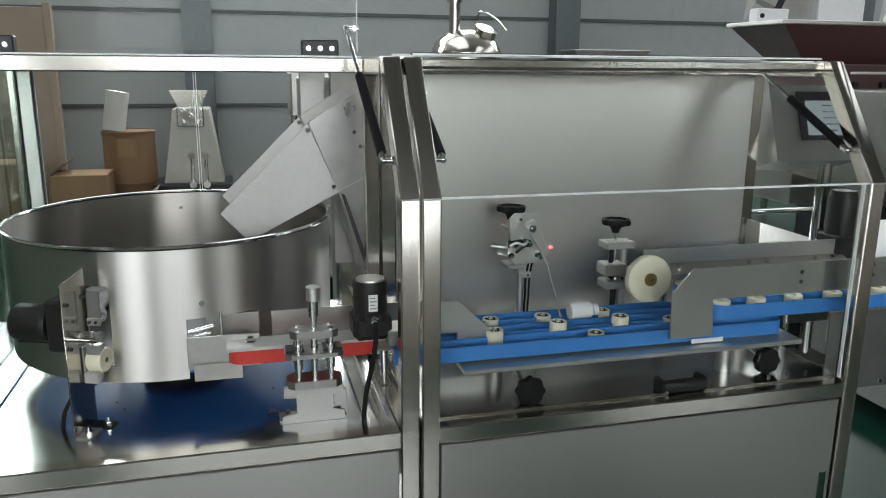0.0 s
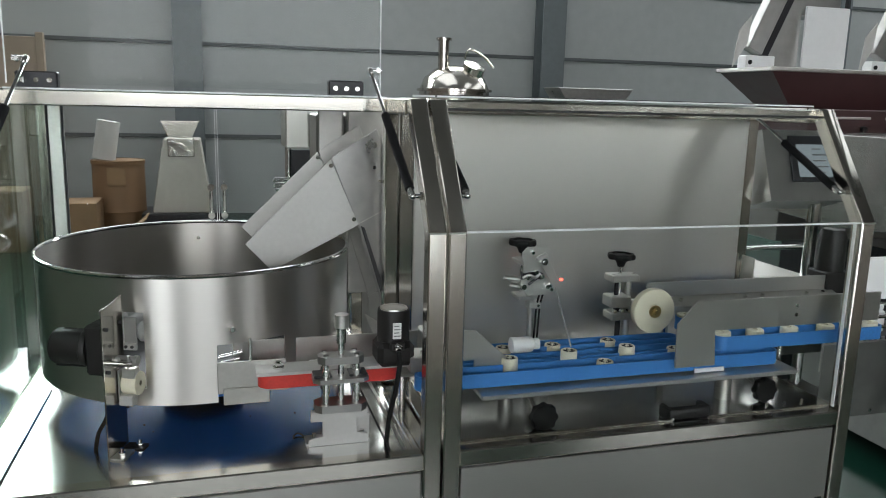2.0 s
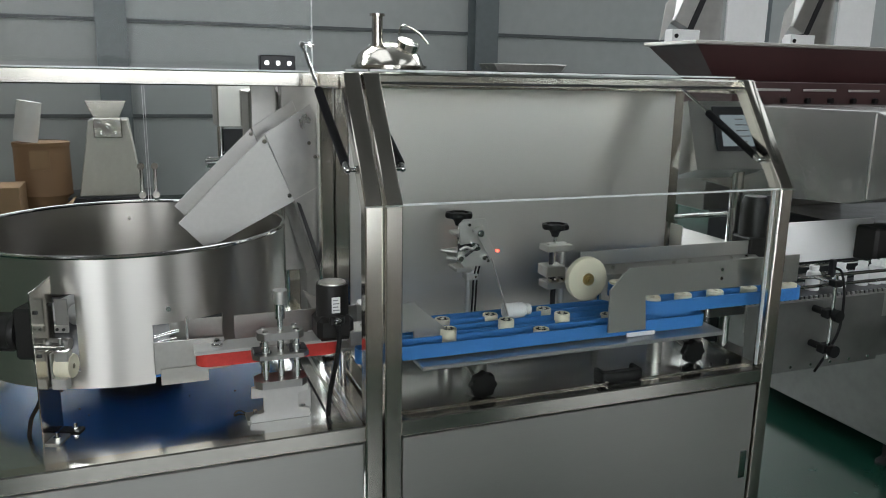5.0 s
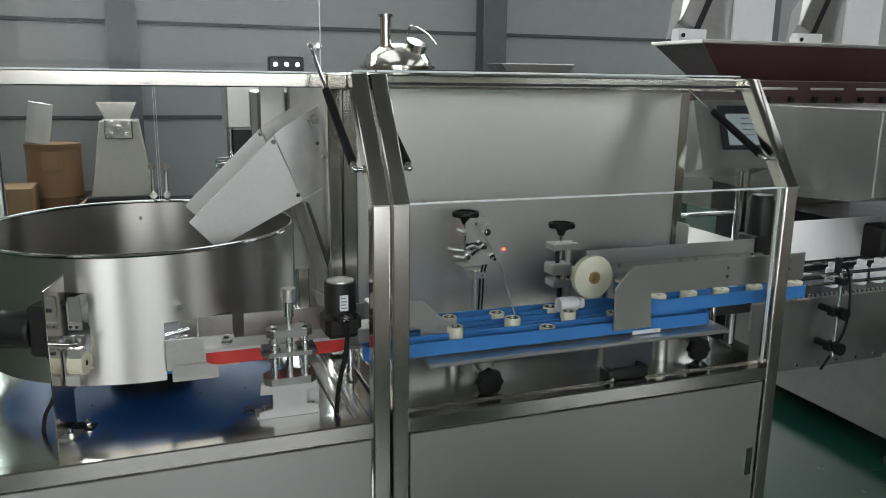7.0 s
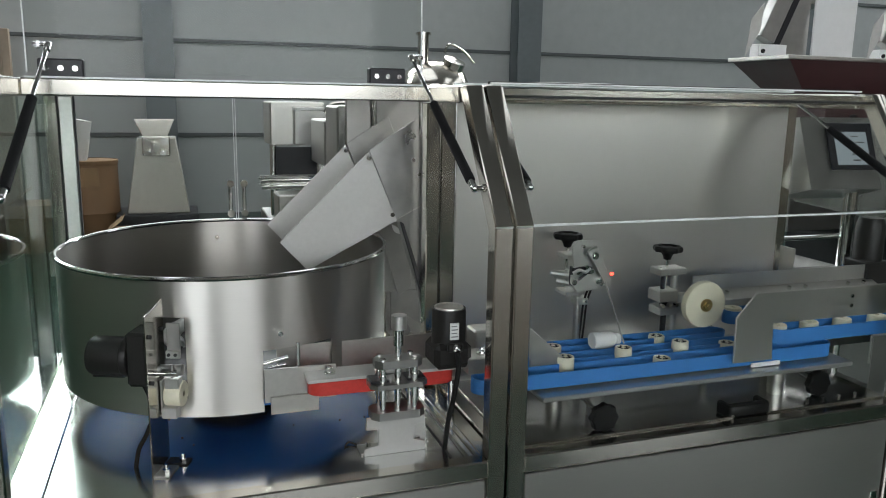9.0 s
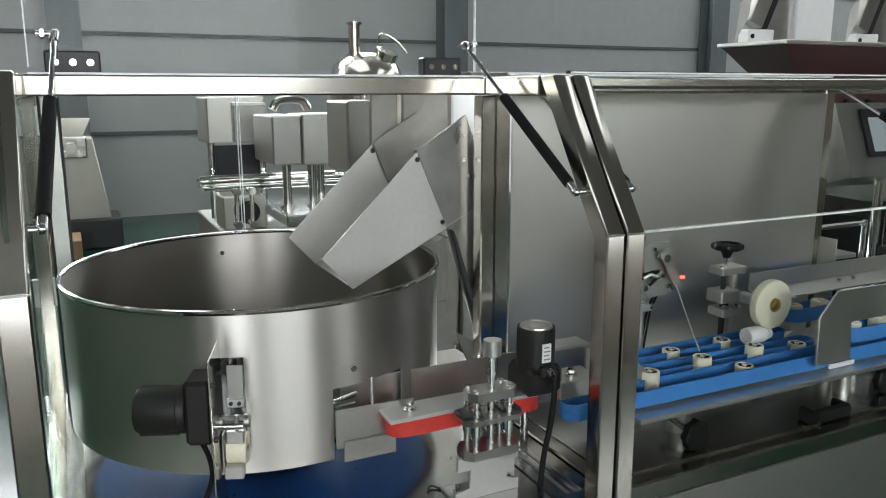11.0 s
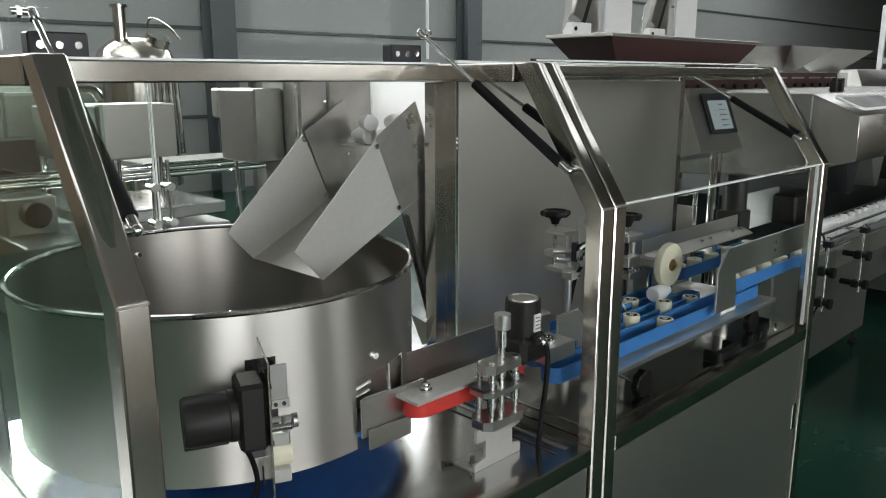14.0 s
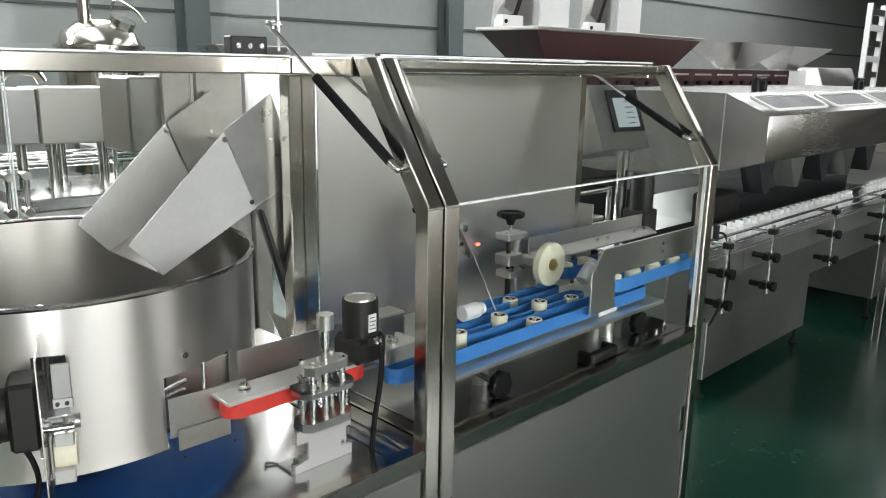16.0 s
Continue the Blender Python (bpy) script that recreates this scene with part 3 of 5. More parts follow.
on_edge("foot_flange", box(B(), 0.0016, 0.05, 0.058, 0.088, 0.0, 0.004, 0.001), DARK_ENAMEL, drive)
for x, y in ((0.02, 0.022), (0.036, 0.073)):
    bm = rod(B(), (x, y, 0.004), (x, y, 0.010), 0.008, 6)
    rod(bm, (x, y, 0.010), (x, y, 0.020), 0.0045, 10)
    on_edge("foot_bolt", bm, CHROME, drive)
g = on_edge("gearbox", box(B(), -0.046, -0.002, 0.010, 0.082, 0.188, 0.300, 0.006), DARK_ENAMEL, drive)
for y, z in ((0.016, 0.196), (0.016, 0.292), (0.076, 0.292), (0.076, 0.196)):
    on_edge("gearbox_screw", rod(B(), (0.0015, y, z), (0.006, y, z), 0.0045, 8), GASKET, g)
bm = lathe(B(), [(0, 0), (0.040, 0), (0.0415, 0.003), (0.0415, 0.012), (0.040, 0.014), (0.040, 0.076), (0.037, 0.082), (0, 0.082)], (0, 0, 0), 28)
turned(bm, bm.verts, Matrix.Translation((-0.046, 0.045, 0.242)) @ Matrix.Rotation(radians(-90), 4, "Y"))
on_edge("motor", bm, DARK_ENAMEL, drive)
on_edge("motor_rib", box(B(), -0.128, -0.06, 0.035, 0.055, 0.198, 0.204, 0.002), DARK_ENAMEL, drive)
on_edge("shaft", rod(B(), (-0.002, 0.050, 0.205), (0.042, 0.050, 0.205), 0.0065), CHROME, drive)
# hinged arm, its clip and the roller that reach into the slot
arm = on_edge("arm_blade", box(B(), 0.014, 0.042, 0.070, 0.074, 0.235, 0.306, 0.001), STEEL_DULL, drive, "grey steel arm blade")
strip = on_edge("clip_strip", box(B(), 0.013, 0.043, 0.064, 0.070, 0.232, 0.248, 0.001), ALU, arm)
for x in (0.020, 0.034):
    on_edge("screw", rod(B(), (x, 0.061, 0.240), (x, 0.064, 0.240), 0.0035, 8), GASKET, arm)
bm = rod(B(), (0.004, 0.058, 0.216), (0.050, 0.058, 0.216), 0.0055, 10)
rod(bm, (0.012, 0.050, 0.205), (0.046, 0.050, 0.205), 0.0045, 10)
rod(bm, (0.044, 0.052, 0.213), (0.052, 0.052, 0.213), 0.012, 14)
rod(bm, (0.030, 0.052, 0.196), (0.030, 0.052, 0.224), 0.004, 8)
ball(bm, (0.003, 0.052, 0.212), 0.008, 10)
on_edge("hinge", bm, STEEL_DULL, drive, "chrome hinge with a thumb screw")
on_edge("roller_fork", box(B(), 0.010, 0.040, 0.056, 0.080, 0.168, 0.192, 0.002), ALU, drive)
on_edge("roller_cheek", box(B(), 0.003, 0.007, 0.050, 0.086, 0.118, 0.188, 0.001), ALU, drive)
bm = lathe(B(), [(0.006, 0), (0.026, 0), (0.027, 0.002), (0.027, 0.032), (0.026, 0.034), (0.006, 0.034)], (0, 0, 0), 24)
turned(bm, bm.verts, Matrix.Translation((0.008, 0.078, 0.152)) @ Matrix.Rotation(radians(90), 4, "Y"))
on_edge("drive_roller", bm, WHITE_NYLON, drive, "white nylon drive roller")
on_edge("tail_block", box(B(), 0.006, 0.038, 0.045, 0.070, 0.108, 0.132, 0.002), PLATE_MATT, drive)
on_edge("stop_pin", rod(B(), (0.001, 0.092, 0.085), (0.001, 0.092, 0.12), 0.004, 8), GASKET, drive)
part("cable", pipe(B(), [(-0.385, 1.712, 1.012), (-0.370, 1.708, 0.975), (-0.366, 1.704, 0.935), (-0.380, 1.702, 0.895), (-0.396, 1.702, 0.865), (-0.404, 1.704, TAB)], 0.0045), RUBBER, drive, "black cable")

# ---------------------------------------------------------------- exit track from the bowl
track = thing("exit_track", (0.05, 1.69, TAB), "steel exit track with a red transport belt", "conveyor track")
part("front_guide", box(B(), -0.137, 0.02, 1.715, 1.719, 0.93, 1.007, 0.001), STEEL_MATT, track, "thin steel guide sheet")
part("lower_guide", box(B(), -0.125, -0.02, 1.708, 1.712, 0.905, 0.945, 0.001), STEEL_MATT, track)
part("rear_guide", box(B(), -0.10, 0.38, 1.80, 1.804, 0.935, 1.03, 0.001), STEEL_MATT, track, "thin steel guide sheet")
part("bed", box(B(), -0.10, 0.38, 1.735, 1.80, 0.93, 0.938, 0.001), STEEL_MATT, track)
part("top_plate", prism(B(), [(-0.052, 1.655), (0.09, 1.655), (0.30, 1.655), (0.30, 1.725), (-0.052, 1.725)], "z", 0.987, 0.995, 0.001), PLATE_MATT, track)


def belt_loop(bm, x0, x1, y0, y1, z0, z1, thick=0.004, seg=10):
    """An upright belt round two upright pulleys."""
    r = (y1 - y0) / 2
    cy = (y0 + y1) / 2
    path = [(x1 - r + r * math.sin(math.pi * k / seg), cy - r * math.cos(math.pi * k / seg)) for k in range(seg + 1)]
    path += [(x0 + r - r * math.sin(math.pi * k / seg), cy + r * math.cos(math.pi * k / seg)) for k in range(seg + 1)]
    n = len(path)
    mx, my = (x0 + x1) / 2, cy
    rings = []
    for i, (x, y) in enumerate(path):
        px, py = path[i - 1]
        qx, qy = path[(i + 1) % n]
        d = Vector((qx - px, qy - py)).normalized()
        nx, ny = -d.y * thick, d.x * thick
        rings.append([bm.verts.new((x, y, z0)), bm.verts.new((x, y, z1)), bm.verts.new((x + nx, y + ny, z1)), bm.verts.new((x + nx, y + ny, z0))])
    fs = []
    for i in range(n):
        u, v = rings[i], rings[(i + 1) % n]
        for k in range(4):
            fs.append(bm.faces.new((u[k], v[k], v[(k + 1) % 4], u[(k + 1) % 4])))
    bmesh.ops.recalc_face_normals(bm, faces=fs)
    return bm


part("red_belt", belt_loop(B(), -0.048, 0.285, 1.66, 1.722, 0.955, 0.985, 0.006), RED_BELT, track, "red rubber transport belt")
for x in (-0.018, 0.255):
    part("pulley", rod(B(), (x, 1.691, 0.956), (x, 1.691, 0.984), 0.025, 20), ALU, track)
bm = rod(B(), (0.0, 1.688, 0.995), (0.0, 1.688, 1.012), 0.006, 8)
rod(bm, (0.0, 1.688, 0.995), (0.0, 1.688, 0.999), 0.013, 16)
rod(bm, (0.0, 1.688, 1.002), (0.0, 1.688, 1.008), 0.010, 6)
part("tension_bolt", bm, CHROME, track)
def clamp_block(name, x0, x1, y0, y1, z0, z1):
    c = 0.014
    out = [(x0 + c, y0), (x1 - c, y0), (x1, y0 + c), (x1, y1 - c), (x1 - c, y1), (x0 + c, y1), (x0, y1 - c), (x0, y0 + c)]
    return part(name, prism(B(), out, "z", z0, z1), STEEL_DULL, track, "machined steel clamp block")


clamp_block("clamp_top", 0.082, 0.186, 1.592, 1.640, 1.026, 1.043)
clamp_block("clamp_middle", 0.070, 0.196, 1.586, 1.650, 0.983, 0.993)
clamp_block("clamp_base", 0.074, 0.192, 1.590, 1.648, 0.912, 0.930)
for x0, x1 in ((0.072, 0.112), (0.152, 0.194)):
    part("clamp_pad", box(B(), x0, x1, 1.600, 1.644, 0.993, 0.999, 0.002), GRAPHITE, track, "dark pad")
for x, y in ((0.099, 1.605), (0.169, 1.605), (0.099, 1.640), (0.169, 1.640)):
    bm = rod(B(), (x, y, 0.926), (x, y, 1.046), 0.0065)
    rod(bm, (x, y, 0.955), (x, y, 0.980), 0.0095)
    rod(bm, (x, y, 0.995), (x, y, 1.010), 0.0095)
    part("column", bm, CHROME, track)
bm = rod(B(), (0.134, 1.612, 0.926), (0.134, 1.612, 1.112), 0.0075)
rod(bm, (0.134, 1.612, 1.072), (0.134, 1.612, 1.112), 0.0115, 20)
part("spindle", bm, CHROME, track)
bm = rod(B(), (0.136, 1.612, 1.108), (0.136, 1.612, 1.138), 0.0165, 24)
part("knob", bm, ALU, track, "knurled aluminium knob")
foot_out = [(0.060, TAB), (0.198, TAB), (0.198, 0.846), (0.172, 0.852), (0.172, 0.885), (0.196, 0.890), (0.196, 0.912), (0.066, 0.912), (0.064, 0.885), (0.092, 0.884), (0.092, 0.848), (0.060, 0.842)]
part("foot_plate", prism(B(), foot_out, "y", 1.612, 1.620, 0.001), PLATE_MATT, track, "notched steel foot plate")
part("foot_flange", box(B(), 0.055, 0.203, 1.620, 1.668, TAB, TAB + 0.005, 0.001), STEEL_MATT, track)
for x in (0.074, 0.186):
    bm = rod(B(), (x, 1.632, TAB + 0.005), (x, 1.632, TAB + 0.012), 0.009, 6)
    rod(bm, (x, 1.632, TAB + 0.012), (x, 1.632, TAB + 0.024), 0.005, 10)
    part("foot_bolt", bm, CHROME, track)
part("rear_tab", box(B(), 0.176, 0.206, 1.640, 1.646, TAB + 0.005, 0.885, 0.001), PLATE_MATT, track)
for x in (0.32,):
    part("stay", rod(B(), (x, 1.79, TAB), (x, 1.79, 0.93), 0.009), CHROME, track)
bm = rod(B(), (-0.135, 1.758, 1.006), (-0.080, 1.762, 1.016), 0.0045)
rod(bm, (-0.128, 1.752, 0.998), (-0.086, 1.756, 1.002), 0.003)
part("bottle_sensor", bm, CHROME, track, "small rod sensor in the bowl's exit")
part("sensor_pin", rod(B(), (-0.062, 1.725, 0.94), (-0.062, 1.725, 1.06), 0.0035), CHROME, track)

# belt motor
mot = thing("belt_motor", (0.262, 1.665, 0.995), "black upright geared motor with a white rating plate", "motor")
lathe_m = [(0, 1.050), (0.0385, 1.050), (0.0385, 1.122), (0.0375, 1.130), (0.0, 1.130)]
part("body", lathe(B(), lathe_m, (0.268, 1.670, 0), 32), DARK_ENAMEL, mot)
part("gearbox", box(B(), 0.224, 0.312, 1.628, 1.714, 0.996, 1.056, 0.012), DARK_ENAMEL, mot, "square black gearbox")
part("cap", lathe(B(), [(0, 1.130), (0.033, 1.130), (0.032, 1.1335), (0.027, 1.134), (0.026, 1.132), (0, 1.132)], (0.268, 1.670, 0), 32), STEEL_MATT, mot, "pale steel cap disc with a rim")
lab = part("rating_plate", box(B(), 0.258, 0.278, 1.6285, 1.6325, 1.066, 1.104, 0.0005), WHITE_LABEL, mot, "white rating plate")
bm = B()
for k in range(4):
    box(bm, 0.2605, 0.2755 - 0.003 * (k % 2), 1.6277, 1.6286, 1.072 + 0.008 * k, 1.0745 + 0.008 * k, 0)
part("print", bm, GREY_INK, lab)
part("cable_box", box(B(), 0.250, 0.286, 1.618, 1.63, 1.040, 1.060, 0.003), DARK_ENAMEL, mot)
bm = rod(B(), (0.268, 1.622, 1.052), (0.268, 1.606, 1.044), 0.0075, 10)
rod(bm, (0.268, 1.618, 1.050), (0.268, 1.613, 1.0475), 0.010, 6)
part("gland", bm, CHROME, mot)
part("cable", pipe(B(), [(0.268, 1.606, 1.044), (0.268, 1.600, 1.01), (0.258, 1.596, 0.95), (0.244, 1.594, 0.89), (0.238, 1.596, TAB)], 0.0058), RUBBER, mot, "black cable")

# ---------------------------------------------------------------- chute
chute = thing("bottle_chute", (0.3, 2.18, TAB), "tilted brushed steel feed chute above the bowl", "chute")
side = [(0.170, 1.452), (-0.060, 1.226), (0.010, 1.150), (0.246, 1.272)]
for y, nm in ((2.030, "side_plate"), (2.318, "side_plate")):
    p = part(nm, prism(B(), side, "y", y, y + 0.003, 0.0008), PLATE_MATT, chute)
    for x, z in ((0.170, 1.436), (0.233, 1.288)):
        part("screw", rod(B(), (x, y - 0.004, z), (x, y + 0.001, z), 0.006, 10), CHROME, p)
back = [(0.172, 1.456), (0.296, 1.535), (0.322, 1.47), (0.340, 1.38), (0.372, 1.02), (0.330, 0.99), (0.246, 1.27)]
for y in (2.034, 2.314):
    p = part("column_plate", prism(B(), back, "y", y, y + 0.003, 0.0008), STEEL_DULL, chute)
    for x, z in ((0.290, 1.43), (0.306, 1.392)):
        part("screw", rod(B(), (x, y - 0.004, z), (x, y + 0.001, z), 0.005, 10), CHROME, p)
floor_out = [(0.010, 1.150), (0.330, 1.316), (0.330, 1.319), (0.0095, 1.153)]
part("slide", prism(B(), floor_out, "y", 2.033, 2.318), STEEL_MATT, chute, "sloping slide plate")
part("prop", prism(B(), [(0.252, 1.27), (0.262, 1.265), (0.352, 0.99), (0.338, 0.985)], "y", 2.022, 2.028, 0.001), GASKET, chute, "dark sloping prop strip")
part("tail_sheet", prism(B(), [(0.262, 1.02), (0.35, 0.96), (0.35, 0.93), (0.30, 0.93)], "y", 2.02, 2.024, 0.001), STEEL_MATT, chute)
part("shelf_plate", box(B(), 0.25, 0.41, 2.0335, 2.31, 0.86, 0.865, 0.001), STEEL_MATT, chute)
part("stand", box(B(), 0.25, 0.29, 2.25, 2.29, TAB, 0.86, 0.002), STEEL_TUBE, chute)

# ---------------------------------------------------------------- belts inside the sorting cabinet
sorter = thing("belt_sorter", (0.9, 1.72, TAB), "bottle sorting unit with blue rubber belts and white rollers", "belt conveyor")
part("bed_plate", box(B(), 0.465, 1.365, 1.575, 1.87, 0.916, 0.928, 0.002), ALU, sorter, "long aluminium bed plate")
for x, y in ((0.66, 1.68), (1.205, 1.67), (0.62, 1.82), (1.30, 1.80)):
    part("pillar", rod(B(), (x, y, TAB), (x, y, 0.916), 0.021, 24), STEEL_MATT, sorter)
part("front_belt", belt_loop(B(), 0.315, 1.335, 1.612, 1.668, 0.935, 0.970, 0.004), BLUE_BELT, sorter, "blue rubber belt")
part("middle_belt", belt_loop(B(), 0.36, 1.14, 1.700, 1.752, 0.938, 0.966, 0.004), BLUE_BELT, sorter, "blue rubber belt")
part("rear_belt", belt_loop(B(), 0.36, 1.14, 1.790, 1.845, 0.938, 0.966, 0.004), BLUE_BELT, sorter, "blue rubber belt")
bm = B()
for y in (1.640, 1.726, 1.818):
    box(bm, 0.42, 1.10, y - 0.012, y + 0.012, 0.928, 0.940, 0.001)
part("belt_support", bm, GRAPHITE, sorter)
for i, (x, y) in enumerate(((0.742, 1.695), (0.914, 1.701), (0.819, 1.641), (0.913, 1.804), (0.742, 1.798), (0.568, 1.672), (0.60, 1.80), (1.06, 1.70))):
    top = 0.986 if i in (0, 1, 5) else 0.970
    r = part("roller", lathe(B(), [(0.004, 0.94), (0.021, 0.94), (0.0215, 0.942), (0.0215, top - 0.002), (0.0205, top), (0.016, top), (0.0155, top - 0.004), (0.006, top - 0.004), (0.0055, top), (0, top)], (x, y, 0), 22), WHITE_NYLON, sorter, "white nylon roller")
    bm = B()
    for k in range(6):
        a = math.pi * k / 3
        box(bm, -0.0018, 0.0018, 0.0062, 0.0150, 0, 0.0035, 0, Matrix.Translation((x, y, top - 0.0038)) @ Matrix.Rotation(a, 4, "Z"))
    part("spokes", bm, GRAPHITE, r)
# inlet cover
out = [(0.395, 0.985), (0.395, 1.062), (0.475, 1.062), (0.562, 0.985), (0.562, 0.965), (0.475, 0.965), (0.475, 0.985)]
part("inlet_cover", prism(B(), out, "y", 1.672, 1.678, 0.001), STEEL_MATT, sorter)
part("inlet_block", box(B(), 0.300, 0.400, 1.625, 1.70, 0.982, 1.018, 0.002), ALU, sorter, "aluminium tension block")
bm = rod(B(), (0.345, 1.655, 1.018), (0.345, 1.655, 1.036), 0.007, 8)
rod(bm, (0.345, 1.655, 1.018), (0.345, 1.655, 1.023), 0.013, 16)
rod(bm, (0.345, 1.655, 1.026), (0.345, 1.655, 1.032), 0.010, 6)
part("tension_bolt", bm, CHROME, sorter)
part("side_block", box(B(), 0.36, 0.46, 1.74, 1.80, 0.985, 1.045, 0.004), ALU, sorter)
part("joint_clip", box(B(), 1.062, 1.152, 1.605, 1.6075, 0.931, 0.942, 0), WHITE_BOARD, sorter, "white belt joint")
# adjusting knobs under the bed


def star_knob(parent, x, y, z, r=0.037):
    bm = B()
    pts = []
    for k in range(48):
        a = 2 * math.pi * k / 48
        q = r * (0.93 + 0.07 * math.cos(8 * a))
        pts.append((x + q * math.cos(a), z + q * math.sin(a)))
    prism(bm, pts, "y", y - 0.022, y, 0.003)
    k = part("star_knob", bm, BLACK, parent, "black star knob")
    part("stem", rod(B(), (x, y, z), (x, y + 0.09, z + 0.012), 0.008), CHROME, k)


star_knob(sorter, 0.632, 1.60, 0.856)
star_knob(sorter, 1.298, 1.63, 0.860)

# upper pair of belts and the guides that set the bottles up
part("upper_front_belt", belt_loop(B(), 1.116, 1.660, 1.590, 1.650, 0.992, 1.028, 0.004), BLUE_BELT, sorter, "blue rubber belt")
part("upper_rear_belt", belt_loop(B(), 1.12, 1.665, 1.765, 1.82, 0.992, 1.028, 0.004), BLUE_BELT, sorter, "blue rubber belt")
for x in (1.147, 1.25, 1.36, 1.48, 1.628):
    for y in (1.622, 1.792):
        r = part("roller", lathe(B(), [(0, 0.99), (0.0235, 0.99), (0.0235, 1.033), (0.022, 1.035), (0.008, 1.035), (0.007, 1.031), (0, 1.031)], (x, y, 0), 20), WHITE_NYLON, sorter, "white nylon roller")
front_out = [(0.990, 0.955), (0.988, 1.072), (1.043, 1.131), (1.515, 1.130), (1.622, 1.130), (1.622, 1.050), (1.100, 1.050), (1.108, 0.955)]
g = part("front_guide", prism(B(), front_out, "y", 1.586, 1.592, 0.001), STEEL_MATT, sorter, "grey steel guide plate")
for x, z in ((1.345, 1.105), (1.345, 1.080), (1.56, 1.112), (1.56, 1.085)):
    part("screw", rod(B(), (x, 1.583, z), (x, 1.587, z), 0.0055, 10), CHROME, g)
bm = prism(B(), [(1.862, 1.112), (1.866, 1.112), (1.866, 1.066), (1.815, 1.046), (1.815, 1.050), (1.862, 1.069)], "x", 1.06, 1.71)
g = part("rear_guide", bm, STEEL_MATT, sorter, "bent steel guide plate")
for x in (1.16, 1.38, 1.44, 1.60, 1.66):
    part("screw", rod(B(), (x, 1.842, 1.056), (x, 1.838, 1.068), 0.006, 10), CHROME, g)
for x in (1.14, 1.56):
    part("guide_post", rod(B(), (x, 1.88, TAB), (x, 1.88, 1.09), 0.010), CHROME, sorter)

# wheel stand
stand = thing("press_wheel_stand", (0.955, 1.86, 0.928), "white nylon press wheel on an adjustable aluminium stand", "wheel stand")


def hand_wheel(parent, x, y, z, r=0.041):
    """A flat black knob with eight soft lobes, a hub below and a dished top."""
    bm = lathe(B(), [(0, -0.030), (0.010, -0.030), (0.012, -0.022), (0.020, -0.008), (0.020, 0.0), (0, 0.0)], (x, y, z), 18)
    rings = []
    for q, h in ((0.55, -0.007), (0.92, -0.008), (1.0, -0.004), (1.0, 0.003), (0.93, 0.007), (0.74, 0.008), (0.62, 0.003)):
        rings.append([bm.verts.new((x + q * r * (0.94 + 0.06 * math.cos(8 * a)) * math.cos(a), y + q * r * (0.94 + 0.06 * math.cos(8 * a)) * math.sin(a), z + h)) for a in (2 * math.pi * k / 48 for k in range(48))])
    fs = [bm.faces.new(rings[0][::-1]), bm.faces.new(rings[-1])]
    for u, v in zip(rings, rings[1:]):
        for k in range(48):
            fs.append(bm.faces.new((u[k], u[(k + 1) % 48], v[(k + 1) % 48], v[k])))
    bmesh.ops.recalc_face_normals(bm, faces=fs)
    part("hand_wheel", bm, BLACK, parent, "black lobed plastic hand wheel")


hand_wheel(stand, 0.971, 1.863, 1.195)
part("spindle", rod(B(), (0.971, 1.863, 1.08), (0.971, 1.863, 1.17), 0.0055), CHROME, stand)
head = part("head", box(B(), 0.934, 1.018, 1.835, 1.888, 1.124, 1.143, 0.002), ALU, stand, "machined aluminium head block")
for x in (0.944, 1.007):
    part("screw", rod(B(), (x, 1.852, 1.143), (x, 1.852, 1.146), 0.005, 8), CHROME, head)
part("guide_rod", rod(B(), (0.958, 1.856, 1.02), (0.958, 1.856, 1.124), 0.0065), GRAPHITE, stand, "dark guide rod")
part("column", rod(B(), (0.996, 1.858, 0.928), (0.996, 1.858, 1.124), 0.0100), ALU, stand)
part("rear_column", rod(B(), (0.978, 1.872, 0.928), (0.978, 1.872, 1.06), 0.0080), GRAPHITE, stand)
part("slide_block", box(B(), 0.930, 0.992, 1.828, 1.885, 1.052, 1.084, 0.003), ALU, stand)
clamp = part("clamp_block", box(B(), 0.932, 0.994, 1.824, 1.880, 1.016, 1.038, 0.003), ALU, stand)
for x in (0.940, 0.962, 0.984):
    bm = rod(B(), (x, 1.820, 1.044), (x, 1.832, 1.044), 0.0055, 8)
    part("clamp_screw", bm, CHROME, clamp)
part("stud", rod(B(), (0.962, 1.850, 1.036), (0.962, 1.850, 1.056), 0.010, 12), GRAPHITE, stand)
part("arm", box(B(), 0.992, 1.024, 1.765, 1.845, 1.050, 1.074, 0.003), ALU, stand)
part("link", box(B(), 1.076, 1.108, 1.748, 1.758, 1.056, 1.072, 0.002), ALU, stand)
WHEEL = (1.013, 1.737, 1.064)
wheel = part("press_wheel", lathe(B(), [(0, -0.012), (0.058, -0.012), (0.0615, -0.010), (0.0625, -0.006), (0.0625, 0.006), (0.0615, 0.010), (0.058, 0.012), (0, 0.012)], (0, 0, 0), 56, Matrix.Rotation(radians(90), 4, "X")), WHITE_NYLON, None, "cream nylon press wheel")
wheel.parent = stand
wheel.location = Vector(WHEEL) + Vector((0, 0.012, 0)) - ORIGIN[stand.name]
bm = rod(B(), (0, -0.016, 0), (0, -0.012, 0), 0.0175, 24)
rod(bm, (0, -0.021, 0), (0, -0.014, 0), 0.012, 6)
rod(bm, (0, -0.026, 0), (0, -0.012, 0), 0.0065, 12)
rod(bm, (0, 0.012, 0), (0, 0.05, 0), 0.008, 12)
hub = part("hub", bm, BRASS, None, "brass hub nut")
hub.parent = wheel

